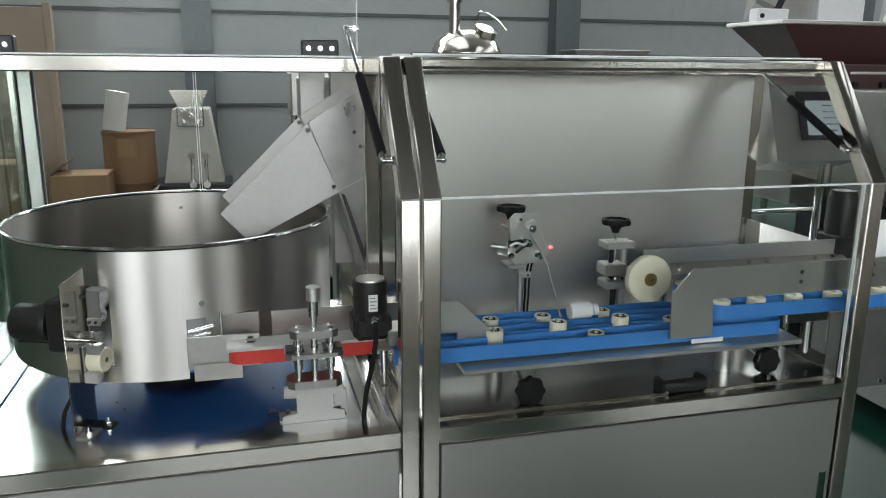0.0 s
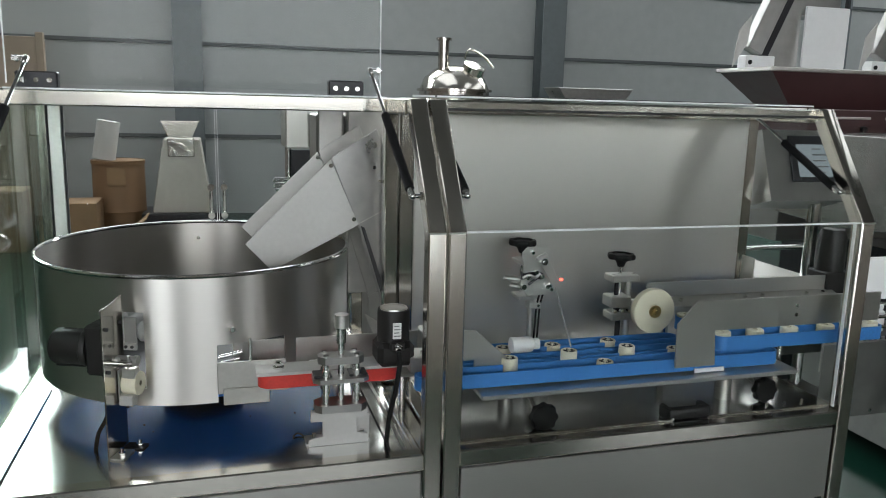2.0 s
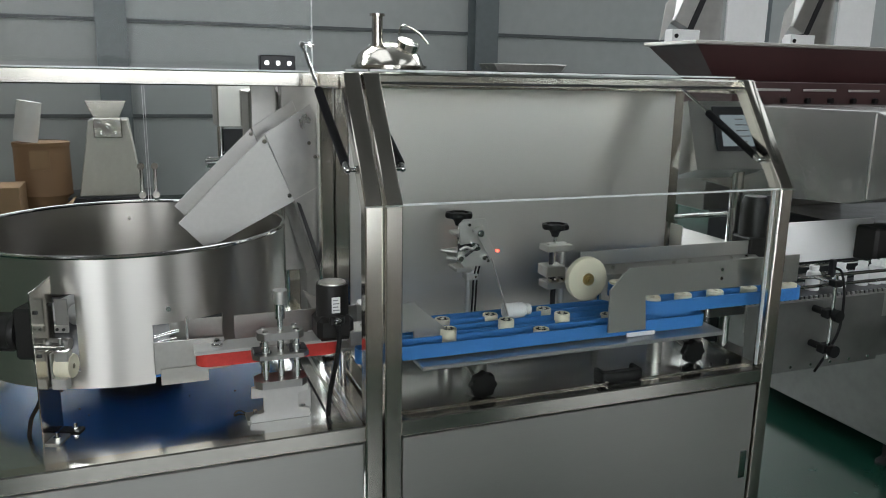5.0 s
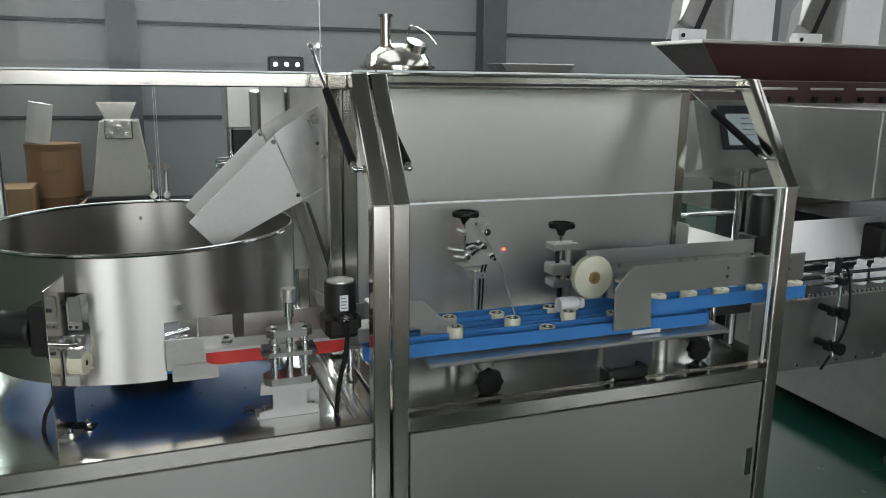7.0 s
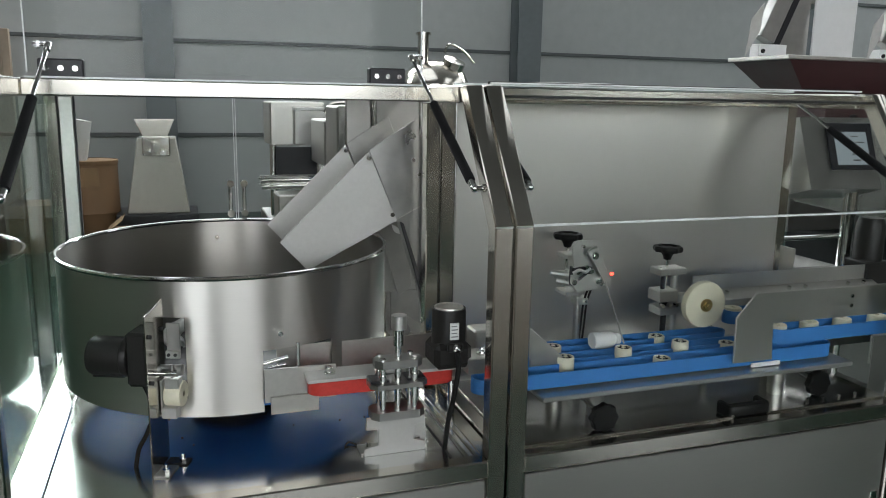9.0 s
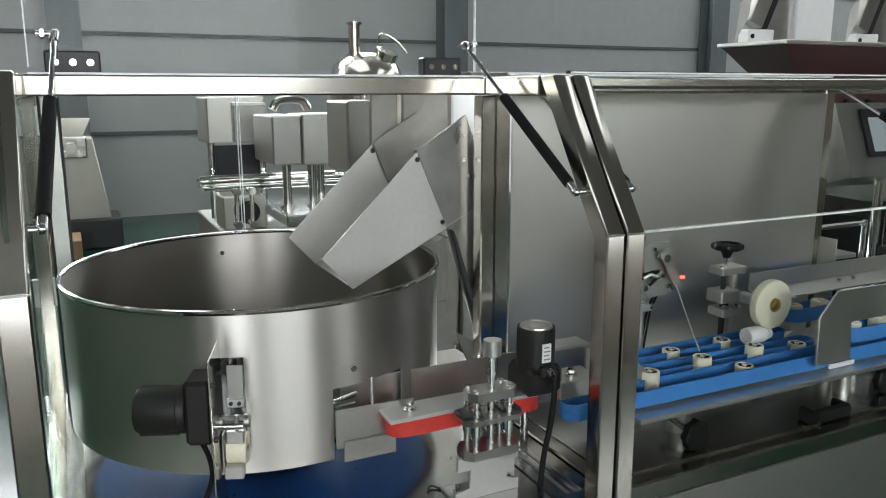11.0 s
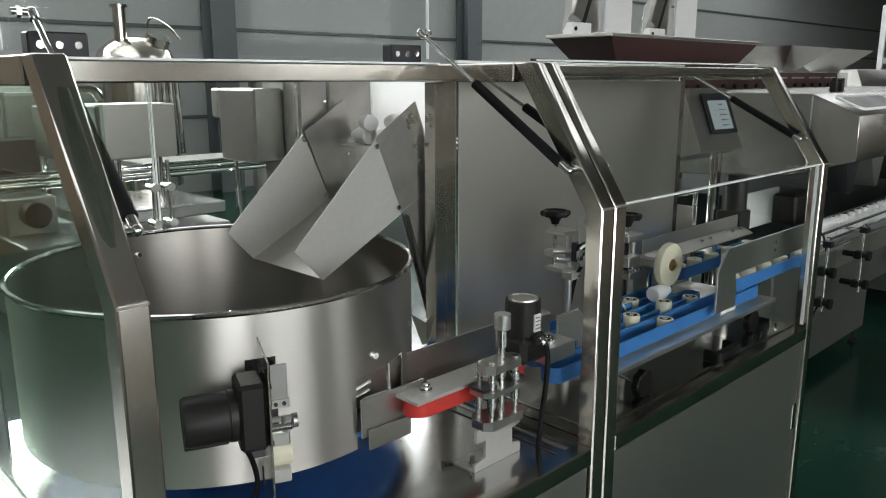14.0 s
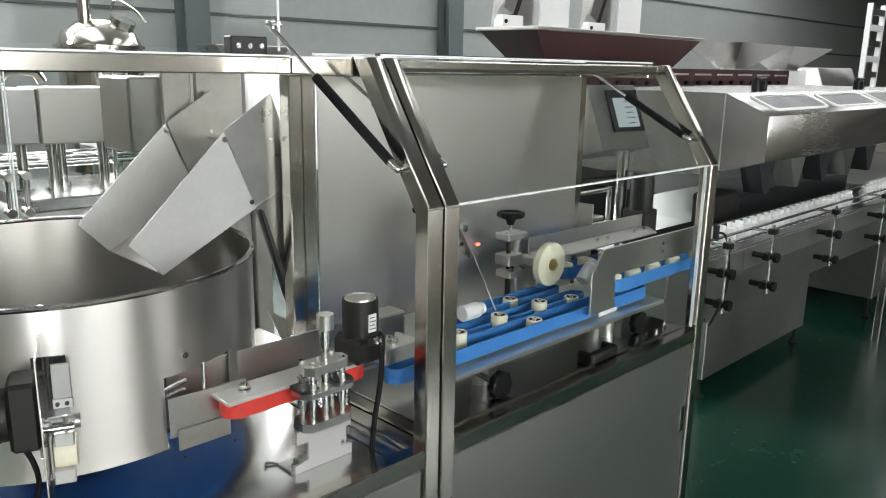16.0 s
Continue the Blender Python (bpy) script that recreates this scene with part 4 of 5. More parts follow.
# reading head stand
read = thing("sensor_stand", (0.69, 1.885, 0.84), "optical sensor head with a red light on a chrome post", "sensor")
part("post", rod(B(), (0.704, 1.872, TAB), (0.704, 1.872, 1.19), 0.0095), ALU, read)
hand_wheel(read, 0.687, 1.910, 1.234)
part("spindle", rod(B(), (0.687, 1.910, 1.08), (0.687, 1.910, 1.21), 0.005), CHROME, read)
part("head_block", box(B(), 0.662, 0.722, 1.860, 1.922, 1.180, 1.191, 0.002), ALU, read)
part("slide_block", box(B(), 0.655, 0.72, 1.850, 1.922, 1.118, 1.138, 0.003), ALU, read)
part("foot_block", box(B(), 0.662, 0.712, 1.860, 1.922, 1.080, 1.091, 0.002), ALU, read)
collar = part("collar", box(B(), 0.690, 0.726, 1.850, 1.886, 1.056, 1.076, 0.002), ALU, read, "clamp collar on the post")
part("screw", rod(B(), (0.716, 1.846, 1.066), (0.716, 1.851, 1.066), 0.004, 8), CHROME, collar)
for z, x0 in ((1.140, 0.618), (1.118, 0.636)):
    part("cross_rod", rod(B(), (x0, 1.866, z + 0.006), (0.700, 1.835, z - 0.004), 0.0068), ALU, read)
cover = [(0.644, 1.227), (0.658, 1.241), (0.719, 1.240), (0.729, 1.224), (0.742, 1.150), (0.737, 1.124), (0.722, 1.110), (0.663, 1.107), (0.643, 1.132), (0.643, 1.152), (0.672, 1.155), (0.703, 1.150), (0.706, 1.168), (0.688, 1.176), (0.650, 1.170)]
part("cover_plate", prism(B(), cover, "y", 1.802, 1.806, 0.0006), ALU, read, "grey cut-out plate of the sensor head")
# added graphite plate gives the cut-out the shade of a dark hole
part("back_plate", box(B(), 0.652, 0.715, 1.812, 1.83, 1.120, 1.17, 0.002), GRAPHITE, read, "dark plate in place of the shade in the cut-out")
swing = part("swing_plate", prism(B(), [(0.677, 1.206), (0.684, 1.219), (0.704, 1.227), (0.712, 1.216), (0.754, 1.132), (0.750, 1.126), (0.736, 1.124), (0.690, 1.200)], "y", 1.789, 1.793, 0.0006), ALU, read, "swinging sensor plate")
bm = rod(B(), (0.701, 1.783, 1.203), (0.701, 1.790, 1.203), 0.0095, 18)
rod(bm, (0.701, 1.781, 1.203), (0.701, 1.784, 1.203), 0.004, 8)
part("pivot", bm, CHROME, swing)
part("boss", box(B(), 0.676, 0.708, 1.782, 1.789, 1.212, 1.222, 0.002, Matrix.Translation((0.692, 0, 1.217)) @ Matrix.Rotation(radians(-22), 4, "Y") @ Matrix.Translation((-0.692, 0, -1.217))), ALU, swing)
for x, z, r in ((0.672, 1.226, 0.0045), (0.650, 1.134, 0.0075), (0.718, 1.132, 0.006), (0.728, 1.136, 0.006), (0.730, 1.124, 0.005), (0.684, 1.172, 0.0055), (0.660, 1.158, 0.005), (0.700, 1.160, 0.006)):
    part("screw", rod(B(), (x, 1.794, z), (x, 1.803, z), r, 10), CHROME, read)
bm = pipe(B(), [(0.646, 1.798, 1.158), (0.662, 1.794, 1.166), (0.680, 1.794, 1.160), (0.694, 1.797, 1.170)], 0.0042)
part("toggle", bm, ALU, read, "small chrome toggle arm")
part("toggle", rod(B(), (0.662, 1.797, 1.140), (0.690, 1.797, 1.160), 0.0038, 8), GRAPHITE, read)
part("lens", rod(B(), (0.748, 1.787, 1.153), (0.756, 1.785, 1.153), 0.0035, 10), RED_LAMP, read, "glowing red sensor lens")
for dx in (0.0, 0.010):
    part("cable", pipe(B(), [(0.712 + dx, 1.83, 1.11), (0.716 + dx, 1.86, 1.06), (0.722 + dx, 1.88, 0.99), (0.724 + dx, 1.89, 0.93), (0.724 + dx, 1.89, TAB)], 0.0028), RUBBER, read, "black cable")
FEEL = Vector((0.737, 1.792, 1.136))
feeler = part("feeler", rod(B(), (0, 0, 0), Vector((0.762, 1.725, 0.984)) - FEEL, 0.0021, 8), STEEL_DULL, None, "thin steel feeler rod")
feeler.parent = read
feeler.location = FEEL - ORIGIN[read.name]

# loose things on the table
lever = thing("black_handle", (1.02, 1.575, TAB), "black plastic bow handle on the steel table", "handle")
part("grip", prism(B(), [(0.965, 1.545), (1.075, 1.545), (1.085, 1.555), (1.085, 1.60), (1.07, 1.60), (1.07, 1.57), (0.975, 1.57), (0.975, 1.60), (0.96, 1.60), (0.958, 1.555)], "z", TAB, TAB + 0.034, 0.004), BLACK, lever)
part("screw", rod(B(), (0.968, 1.543, TAB + 0.012), (0.968, 1.546, TAB + 0.012), 0.004, 8), CHROME, lever)
for x, y in ((1.225, 1.575), (1.275, 1.575), (1.33, 1.575), (1.39, 1.58)):
    single("stud", rod(B(), (x, y, TAB - 0.002), (x, y, TAB + 0.016), 0.004, 10), CHROME, "small chrome stud standing on the steel table", "stud", "studs on the table")

bm = B()
for k in range(8):
    x, y = random.uniform(-0.5, 0.25), random.uniform(1.56, 1.85)
    q = random.uniform(0.0008, 0.0018)
    box(bm, x - q, x + q * 1.6, y - q, y + q, TAB, TAB + 0.0015, 0)
scrap = pipe(B(), [(0.030, 1.672, TAB + 0.002), (0.040, 1.684, TAB + 0.005), (0.052, 1.676, TAB + 0.003), (0.058, 1.664, TAB + 0.002)], 0.0022, 6)
single("debris", bm, GASKET, "small dark specks scattered on the steel table", "debris", kind="stuff")
single("film_scrap", scrap, GASKET, "dark curled scrap of film lying on the steel table", "scrap")

# ---------------------------------------------------------------- operator panel
hmi = thing("operator_panel", (1.715, 1.975, 0.70), "grey steel operator panel with a lit touch screen on a pole", "control panel")
part("pole", rod(B(), (1.715, 1.975, 0.70), (1.715, 1.975, 1.36), 0.021, 24), CHROME, hmi, "chrome pole")
face = Matrix.Translation((1.635, 1.955, 1.445)) @ Matrix.Rotation(radians(-6), 4, "Z") @ Matrix.Rotation(radians(-22), 4, "X")
bm = B()
lo = [bm.verts.new(face @ Vector(p)) for p in ((-0.125, 0, -0.115), (0.125, 0, -0.115), (0.125, 0, 0.115), (-0.125, 0, 0.115))]
hi = [bm.verts.new(face @ Vector(p)) for p in ((-0.145, 0.16, -0.10), (0.145, 0.16, -0.10), (0.145, 0.10, 0.125), (-0.145, 0.10, 0.125))]
bm.faces.new(lo[::-1]), bm.faces.new(hi)
for i in range(4):
    bm.faces.new((lo[i], lo[(i + 1) % 4], hi[(i + 1) % 4], hi[i]))
bmesh.ops.recalc_face_normals(bm, faces=bm.faces)
part("housing", bm, STEEL_DULL, hmi, "slanted steel housing")
bez = part("bezel", box(B(), -0.045, 0.118, -0.008, 0, -0.055, 0.095, 0.003, face), GRAPHITE, hmi, "dark screen bezel")
scr = part("screen", box(B(), -0.022, 0.092, -0.010, -0.008, -0.040, 0.065, 0, face), SCREEN, bez, "lit touch screen")
bm = B()
for k, w in enumerate((0.03, 0.05, 0.045, 0.05, 0.04)):
    box(bm, 0.03, 0.03 + w, -0.0108, -0.0101, 0.048 - 0.019 * k, 0.052 - 0.019 * k, 0, face)
part("screen_text", bm, GREY_INK, scr)
part("foot", box(B(), 1.63, 1.80, 1.90, 2.05, 0.66, 0.70, 0.003), STEEL_DULL, hmi)
part("leg", box(B(), 1.69, 1.74, 1.95, 2.0, 0.0, 0.66, 0.003), STEEL_TUBE, hmi)

# dark motor between the cabinet and the counter
m2 = thing("outfeed_motor", (1.72, 1.86, 0.98), "black upright outfeed motor beside the operator panel", "motor")
bm = lathe(B(), [(0, 1.12), (0.043, 1.12), (0.043, 1.225), (0.034, 1.25), (0, 1.25)], (1.73, 1.90, 0), 28)
part("body", bm, DARK_ENAMEL, m2)
part("gearbox", box(B(), 1.685, 1.775, 1.855, 1.945, 0.99, 1.12, 0.005), DARK_ENAMEL, m2)
part("bracket", box(B(), 1.56, 1.80, 1.83, 2.02, 0.98, 0.99, 0.002), ALU, m2)
rack = thing("steel_rack", (1.62, 2.35, 0), "low steel shelf rack behind the cabinets", "rack")
for x in (1.52, 1.86):
    for y in (2.12, 2.55):
        part("post", rod(B(), (x, y, 0), (x, y, 1.16), 0.010), CHROME, rack)
for z in (1.02, 1.15):
    part("rail", rod(B(), (1.52, 2.12, z), (1.52, 2.55, z), 0.009), CHROME, rack)
    part("rail", rod(B(), (1.52, 2.12, z), (1.86, 2.12, z), 0.009), CHROME, rack)
part("shelf", box(B(), 1.53, 1.85, 2.13, 2.54, 1.03, 1.045, 0.002), STEEL_DULL, rack)
part("cover", box(B(), 1.53, 1.85, 2.13, 2.54, 0.3, 0.98, 0.01), GRAPHITE, rack, "dark side sheet")

# ---------------------------------------------------------------- outfeed conveyor
conv = thing("bottle_conveyor", (3.5, 1.72, 0), "long steel slat conveyor carrying white bottles", "conveyor")
CZ = 0.975
for y in (1.645, 1.800):
    part("side_plate", box(B(), 1.50, 6.6, y, y + 0.006, 0.885, 0.968, 0.001), STEEL_MATT, conv)
skirt = part("front_skirt", box(B(), 1.50, 2.05, 1.640, 1.644, 0.742, 0.965, 0.001), STEEL_BASE_SHADE, conv, "brushed steel skirt sheet")
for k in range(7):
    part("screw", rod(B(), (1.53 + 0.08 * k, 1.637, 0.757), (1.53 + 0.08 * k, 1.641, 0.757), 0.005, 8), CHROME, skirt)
part("front_skirt", box(B(), 2.056, 6.6, 1.662, 1.666, 0.742, 0.885, 0.001), STEEL_BASE_SHADE, conv, "brushed steel skirt sheet")
part("slat_belt", box(B(), 1.50, 6.6, 1.655, 1.795, CZ - 0.012, CZ, 0.001), GRAPHITE, conv, "dark slat belt")
bm = B()
for k in range(180):
    x = 1.505 + 0.0190 * k
    box(bm, x, x + 0.008, 1.6495, 1.6555, CZ - 0.007, CZ + 0.001, 0)
tagged(part("slat_end", bm, ALU, conv), kind="stuff")
for y in (1.655, 1.775):
    for z in (1.005, 1.035):
        part("guide_rail", rod(B(), (1.66, y, z), (6.6, y, z), 0.0055), CHROME, conv, "chrome guide rail")
for x in (1.76, 2.12, 2.75, 3.4, 4.1, 4.9):
    bm = rod(B(), (x, 1.575, 0.80), (x, 1.575, 1.06), 0.006)
    post = part("rail_post", bm, CHROME, conv, "chrome rail post")
    part("rail_arm", rod(B(), (x, 1.575, 1.035), (x, 1.655, 1.035), 0.005), CHROME, post)
    for z in (0.94, 0.83):
        bm = rod(B(), (x, 1.64, z), (x, 1.56, z), 0.011, 12)
        rod(bm, (x, 1.56, z), (x, 1.545, z), 0.019, 12)
        box(bm, x - 0.018, x + 0.018, 1.572, 1.60, z - 0.014, z + 0.014, 0.003)
        part("clamp_knob", bm, BLACK, post, "black clamp knob")
    part("post_clamp", box(B(), x - 0.014, x + 0.014, 1.56, 1.59, 1.025, 1.047, 0.003), BLACK, post)
for x in (4.4, 6.3):
    for y in (1.66, 1.79):
        part("leg", box(B(), x, x + 0.04, y - 0.02, y + 0.02, 0.0, 0.885, 0.003), STEEL_TUBE, conv)
eye = part("sensor", box(B(), 1.822, 1.836, 1.645, 1.664, 1.03, 1.085, 0.002), GRAPHITE, conv, "small grey bottle sensor")
part("cable", pipe(B(), [(1.829, 1.643, 1.06), (1.832, 1.62, 1.05), (1.830, 1.60, 0.98), (1.815, 1.59, 0.88), (1.785, 1.60, 0.80), (1.77, 1.62, 0.74)], 0.004), RUBBER, eye, "black cable")

# ---------------------------------------------------------------- counting machine behind the conveyor
cnt = thing("counting_machine", (3.2, 2.6, 0), "large stainless steel counting machine with a windowed hood", "counting machine")
# base cabinet carries its shaded side in the dark steel colour
part("base", box(B(), 2.77, 4.05, 2.10, 3.40, 0.10, 0.66, 0.004), STEEL_BASE_SHADE, cnt, "steel base cabinet")
part("plinth", box(B(), 2.79, 4.6, 2.14, 3.38, 0.66, 1.0, 0.004), GRAPHITE, cnt)
for x in (2.80, 4.0):
    for y in (2.13, 3.36):
        foot(cnt, x, y, 0.11)
hood_out = [(1.625, 1.285), (1.628, 1.452), (1.80, 1.527), (2.62, 1.527), (2.62, 1.20), (2.30, 1.185), (1.86, 1.215)]
part("hood", prism(B(), hood_out, "x", 2.10, 4.75, 0.002), STEEL_HOOD, cnt, "brushed steel hood")
part("hood_seam", box(B(), 2.0975, 2.1, 1.798, 1.802, 1.24, 1.52, 0), ALU, cnt)
tilt = math.atan2(0.075, 0.172)
for k in range(4):
    x = 2.20 + 0.63 * k
    wm = Matrix.Translation((x + 0.29, 1.714, 1.4905)) @ Matrix.Rotation(tilt, 4, "X")
    bm = B()
    ring = []
    for r, z in ((0.0, 0.0), (0.0, 0.006), (0.016, 0.006), (0.016, 0.0)):
        loop = []
        for c in range(4):
            sx, sy = ((1, 1), (-1, 1), (-1, -1), (1, -1))[c]
            for j in range(5):
                a = radians(90 * c + 90 * j / 4)
                loop.append(bm.verts.new(wm @ Vector((sx * (0.24 - r) + (0.035) * (math.cos(a)) , sy * (0.034 - r * 0.6) + 0.028 * math.sin(a), z))))
        ring.append(loop)
    n = len(ring[0])
    for u, v in zip(ring, ring[1:] + ring[:1]):
        for i in range(n):
            bm.faces.new((u[i], u[(i + 1) % n], v[(i + 1) % n], v[i]))
    bmesh.ops.recalc_face_normals(bm, faces=bm.faces)
    w = part("hood_window", bm, WHITE_BOARD, cnt, "hood window with a rounded pale seal")
    part("glass", box(B(), -0.25, 0.25, -0.045, 0.045, -0.002, 0.0015, 0, wm), GRAPHITE, w, "dark window glass")
for x in (2.55, 3.75):
    bm = B()
    for s in (-0.035, 0.035):
        box(bm, x + s - 0.011, x + s + 0.011, 1.86, 1.89, 1.527, 1.575, 0.004)
    box(bm, x - 0.046, x + 0.046, 1.86, 1.885, 1.565, 1.585, 0.005)
    part("hood_handle", bm, BLACK, cnt, "black hood handle")
# bottle funnels under the hood
for k in range(5):
    x = 2.30 + 0.30 * k
    bm = B()
    prism(bm, [(x - 0.09, 1.29), (x + 0.09, 1.29), (x + 0.03, 1.14), (x - 0.01, 1.14)], "y", 1.70, 1.78, 0.002)
    part("funnel", bm, GRAPHITE if k % 2 == 0 else STEEL_DULL, cnt, "bottle filling funnel")
part("white_panel", box(B(), 1.98, 2.42, 2.02, 2.03, 0.975, 1.125, 0.002), MILK_SHEET, cnt, "milky white plastic back panel")
part("black_box", box(B(), 2.30, 2.52, 1.90, 2.0, 0.98, 1.11, 0.01), DARK_ENAMEL, cnt)
# tray; a dark red reflection is painted on its pan and front
tray = thing("hopper_tray", (2.9, 3.2, 1.5), "wide steel hopper tray with a dark maroon reflection in its colour", "hopper")
bm = B()
ring = []
for x0, x1, y0, y1, z in ((2.05, 3.54, 2.67, 3.02, 1.775), (2.22, 3.36, 2.74, 2.95, 1.62)):
    ring.append([bm.verts.new(p) for p in ((x0, y0, z), (x1, y0, z), (x1, y1, z), (x0, y1, z))])
for i in range(4):
    bm.faces.new((ring[0][i], ring[0][(i + 1) % 4], ring[1][(i + 1) % 4], ring[1][i]))
bm.faces.new(ring[1])
bmesh.ops.recalc_face_normals(bm, faces=bm.faces)
part("pan", bm, MAROON_REFLECTION, tray, "sloping pan coloured with a dark maroon reflection")
part("rim", box(B(), 2.04, 3.55, 2.66, 3.03, 1.768, 1.785, 0.003), STEEL_MATT, tray)
stripe = part("maroon_front", box(B(), 2.22, 4.7, 2.625, 2.95, 1.50, 1.618, 0.003), MAROON_REFLECTION, tray, "front with slots and knobs, coloured with a maroon reflection")
for k in range(9):
    x = 2.34 + 0.265 * k
    part("slot", box(B(), x, x + 0.19, 2.6165, 2.6205, 1.580, 1.590, 0.002), ALU, stripe)
for k in range(17):
    x = 2.36 + 0.135 * k
    part("knob", rod(B(), (x, 2.605, 1.54), (x, 2.621, 1.54), 0.013, 10), BLACK, stripe, "small black knob")
part("leg", box(B(), 2.4, 3.3, 2.96, 3.3, 1.0, 1.62, 0.004), STEEL_DULL, tray)
# lifting plates, white boards and funnels on the tray
for k in range(2):
    x = 2.45 + 0.685 * k
    w = thing("white_board", (x, 2.98, 1.785), "upright white plastic board on the hopper tray", "board", "white boards")
    part("sheet", box(B(), x, x + 0.24, 2.975, 2.987, 1.785, 2.075, 0.003), WHITE_BOARD, w)
    v = thing("feeder_unit", (x - 0.2, 3.0, 1.785), "tilted steel vibrating feeder with a clear side plate", "feeder", "feeders on the tray")
    part("foot_block", box(B(), x - 0.33, x - 0.18, 2.93, 2.99, 1.787, 1.845, 0.003), WHITE_BOARD, v, "pale mounting block")
    part("bolt", rod(B(), (x - 0.31, 2.925, 1.815), (x - 0.31, 2.935, 1.815), 0.010, 8), BLACK, v)
    part("side_plate", prism(B(), [(x - 0.18, 1.79), (x - 0.006, 1.79), (x - 0.006, 2.08), (x - 0.03, 2.14), (x - 0.08, 2.155), (x - 0.13, 2.13), (x - 0.175, 2.05), (x - 0.215, 1.96)], "y", 3.0, 3.006, 0.001), STEEL_DULL, v)
    m = Matrix.Translation((x - 0.27, 3.0, 1.86)) @ Matrix.Rotation(radians(24), 4, "Y")
    part("arm", box(B(), -0.05, 0.03, -0.06, 0.0, 0.0, 0.30, 0.004, m), STEEL_DULL, v)
    part("pad", box(B(), 0.031, 0.07, -0.05, 0.0, 0.0, 0.30, 0.004, m), GRAPHITE, v, "dark rubber pad")
    part("film", prism(B(), [(x - 0.38, 1.79), (x - 0.31, 1.90), (x - 0.30, 2.02), (x - 0.36, 1.95)], "y", 2.955, 2.958), PALE_CLOTH, v, "crumpled pale film")
    part("mast", box(B(), x + 0.245, x + 0.262, 3.0, 3.02, 1.787, 2.6, 0.002), GRAPHITE, v)
    part("rear_box", box(B(), x - 0.01, x + 0.243, 3.04, 3.2, 2.04, 2.6, 0.004), STEEL_DULL, v)
for k, (x, y) in enumerate(((4.65, 3.0), (5.5, 3.0))):
    f = thing("square_funnel", (x, y, 1.5), "square steel funnel above the counting machine", "funnel", "square funnels")
    bm = B()
    rings = []
    for s, z in ((0.37, 1.79), (0.11, 1.63), (0.11, 1.52)):
        rings.append([bm.verts.new((x + a * s, y + b * s * 0.6, z)) for a, b in ((-1, -1), (1, -1), (1, 1), (-1, 1))])
    for u, v in zip(rings, rings[1:]):
        for i in range(4):
            bm.faces.new((u[i], u[(i + 1) % 4], v[(i + 1) % 4], v[i]))
    bmesh.ops.recalc_face_normals(bm, faces=bm.faces)
    part("cone", bm, STEEL_DULL, f)
    part("neck", box(B(), x - 0.16, x + 0.16, y - 0.12, y + 0.12, 1.45, 1.62, 0.004), WHITE_BOARD, f, "pale neck block")
nxt = thing("capping_machine", (6.5, 2.5, 0), "stainless steel machine farther along the conveyor", "machine")
part("body", box(B(), 4.80, 7.5, 1.95, 3.2, 0.15, 0.9, 0.004), STEEL_DULL, nxt)
part("deck", box(B(), 4.2, 7.5, 2.2, 3.4, 1.38, 1.46, 0.004), STEEL_DULL, nxt)
part("post", box(B(), 7.2, 7.4, 2.6, 2.8, 0.9, 1.4, 0.004), STEEL_TUBE, nxt)
hm = Matrix.Translation((6.4, 3.0, 1.46)) @ Matrix.Rotation(radians(-12), 4, "Z")
p = part("small_panel", prism(B(), [(-0.16, 0.0), (0.16, 0.0), (0.16, 0.19), (-0.08, 0.19)], "x", -0.25, 0.25, 0.004), STEEL_DULL, nxt, "small slanted panel box")
p.matrix_basis = Matrix.Translation(-ORIGIN[nxt.name]) @ hm @ Matrix.Translation(ORIGIN[nxt.name])
for x, y in ((4.9, 2.0), (7.4, 2.0), (4.9, 3.1), (7.4, 3.1)):
    foot(nxt, x, y, 0.16)
lad = thing("wall_ladder", (17.3, 6.0, 0), "pale steel ladder frame standing farther back", "ladder")
for x in (16.8, 17.6):
    part("upright", box(B(), x, x + 0.08, 6.0, 6.1, 0, 3.0, 0.004), WHITE_BOARD, lad)
for k in range(9):
    part("rung", box(B(), 16.88, 17.6, 6.0, 6.08, 0.3 + 0.31 * k, 0.42 + 0.31 * k, 0.004), WHITE_BOARD if k % 2 else STEEL_DULL, lad)

# ---------------------------------------------------------------- things at the far side of the hall
tank = thing("mixing_tank", (2.62, 9.0, 0), "polished steel mixing tank with a domed lid and fittings", "tank")
part("vessel", lathe(B(), [(0, 0.35), (0.40, 0.45), (0.42, 1.70), (0.42, 1.74), (0.36, 1.88), (0.22, 1.99), (0, 2.03)], (2.62, 9.0, 0), 40), STEEL_TUBE, tank)
part("flange", lathe(B(), [(0.42, 1.72), (0.45, 1.72), (0.45, 1.75), (0.42, 1.75)], (2.62, 9.0, 0), 40), STEEL_TUBE, tank)
part("inlet", rod(B(), (2.45, 8.9, 1.96), (2.45, 8.9, 2.30), 0.065, 20), STEEL_TUBE, tank)
part("inlet_cap", rod(B(), (2.45, 8.9, 2.30), (2.45, 8.9, 2.33), 0.09, 20), STEEL_TUBE, tank)
part("manhole", rod(B(), (2.78, 8.82, 1.93), (2.80, 8.78, 2.02), 0.13, 24), STEEL_TUBE, tank)
part("manhole_arm", pipe(B(), [(2.68, 8.8, 2.1), (2.72, 8.75, 2.2), (2.9, 8.75, 2.12), (3.02, 8.75, 2.0)], 0.012), STEEL_TUBE, tank)
for k in range(3):
    a = 2 * math.pi * k / 3
    part("leg", rod(B(), (2.62 + 0.33 * math.cos(a), 9 + 0.33 * math.sin(a), 0), (2.62 + 0.33 * math.cos(a), 9 + 0.33 * math.sin(a), 0.5), 0.03), STEEL_DULL, tank)
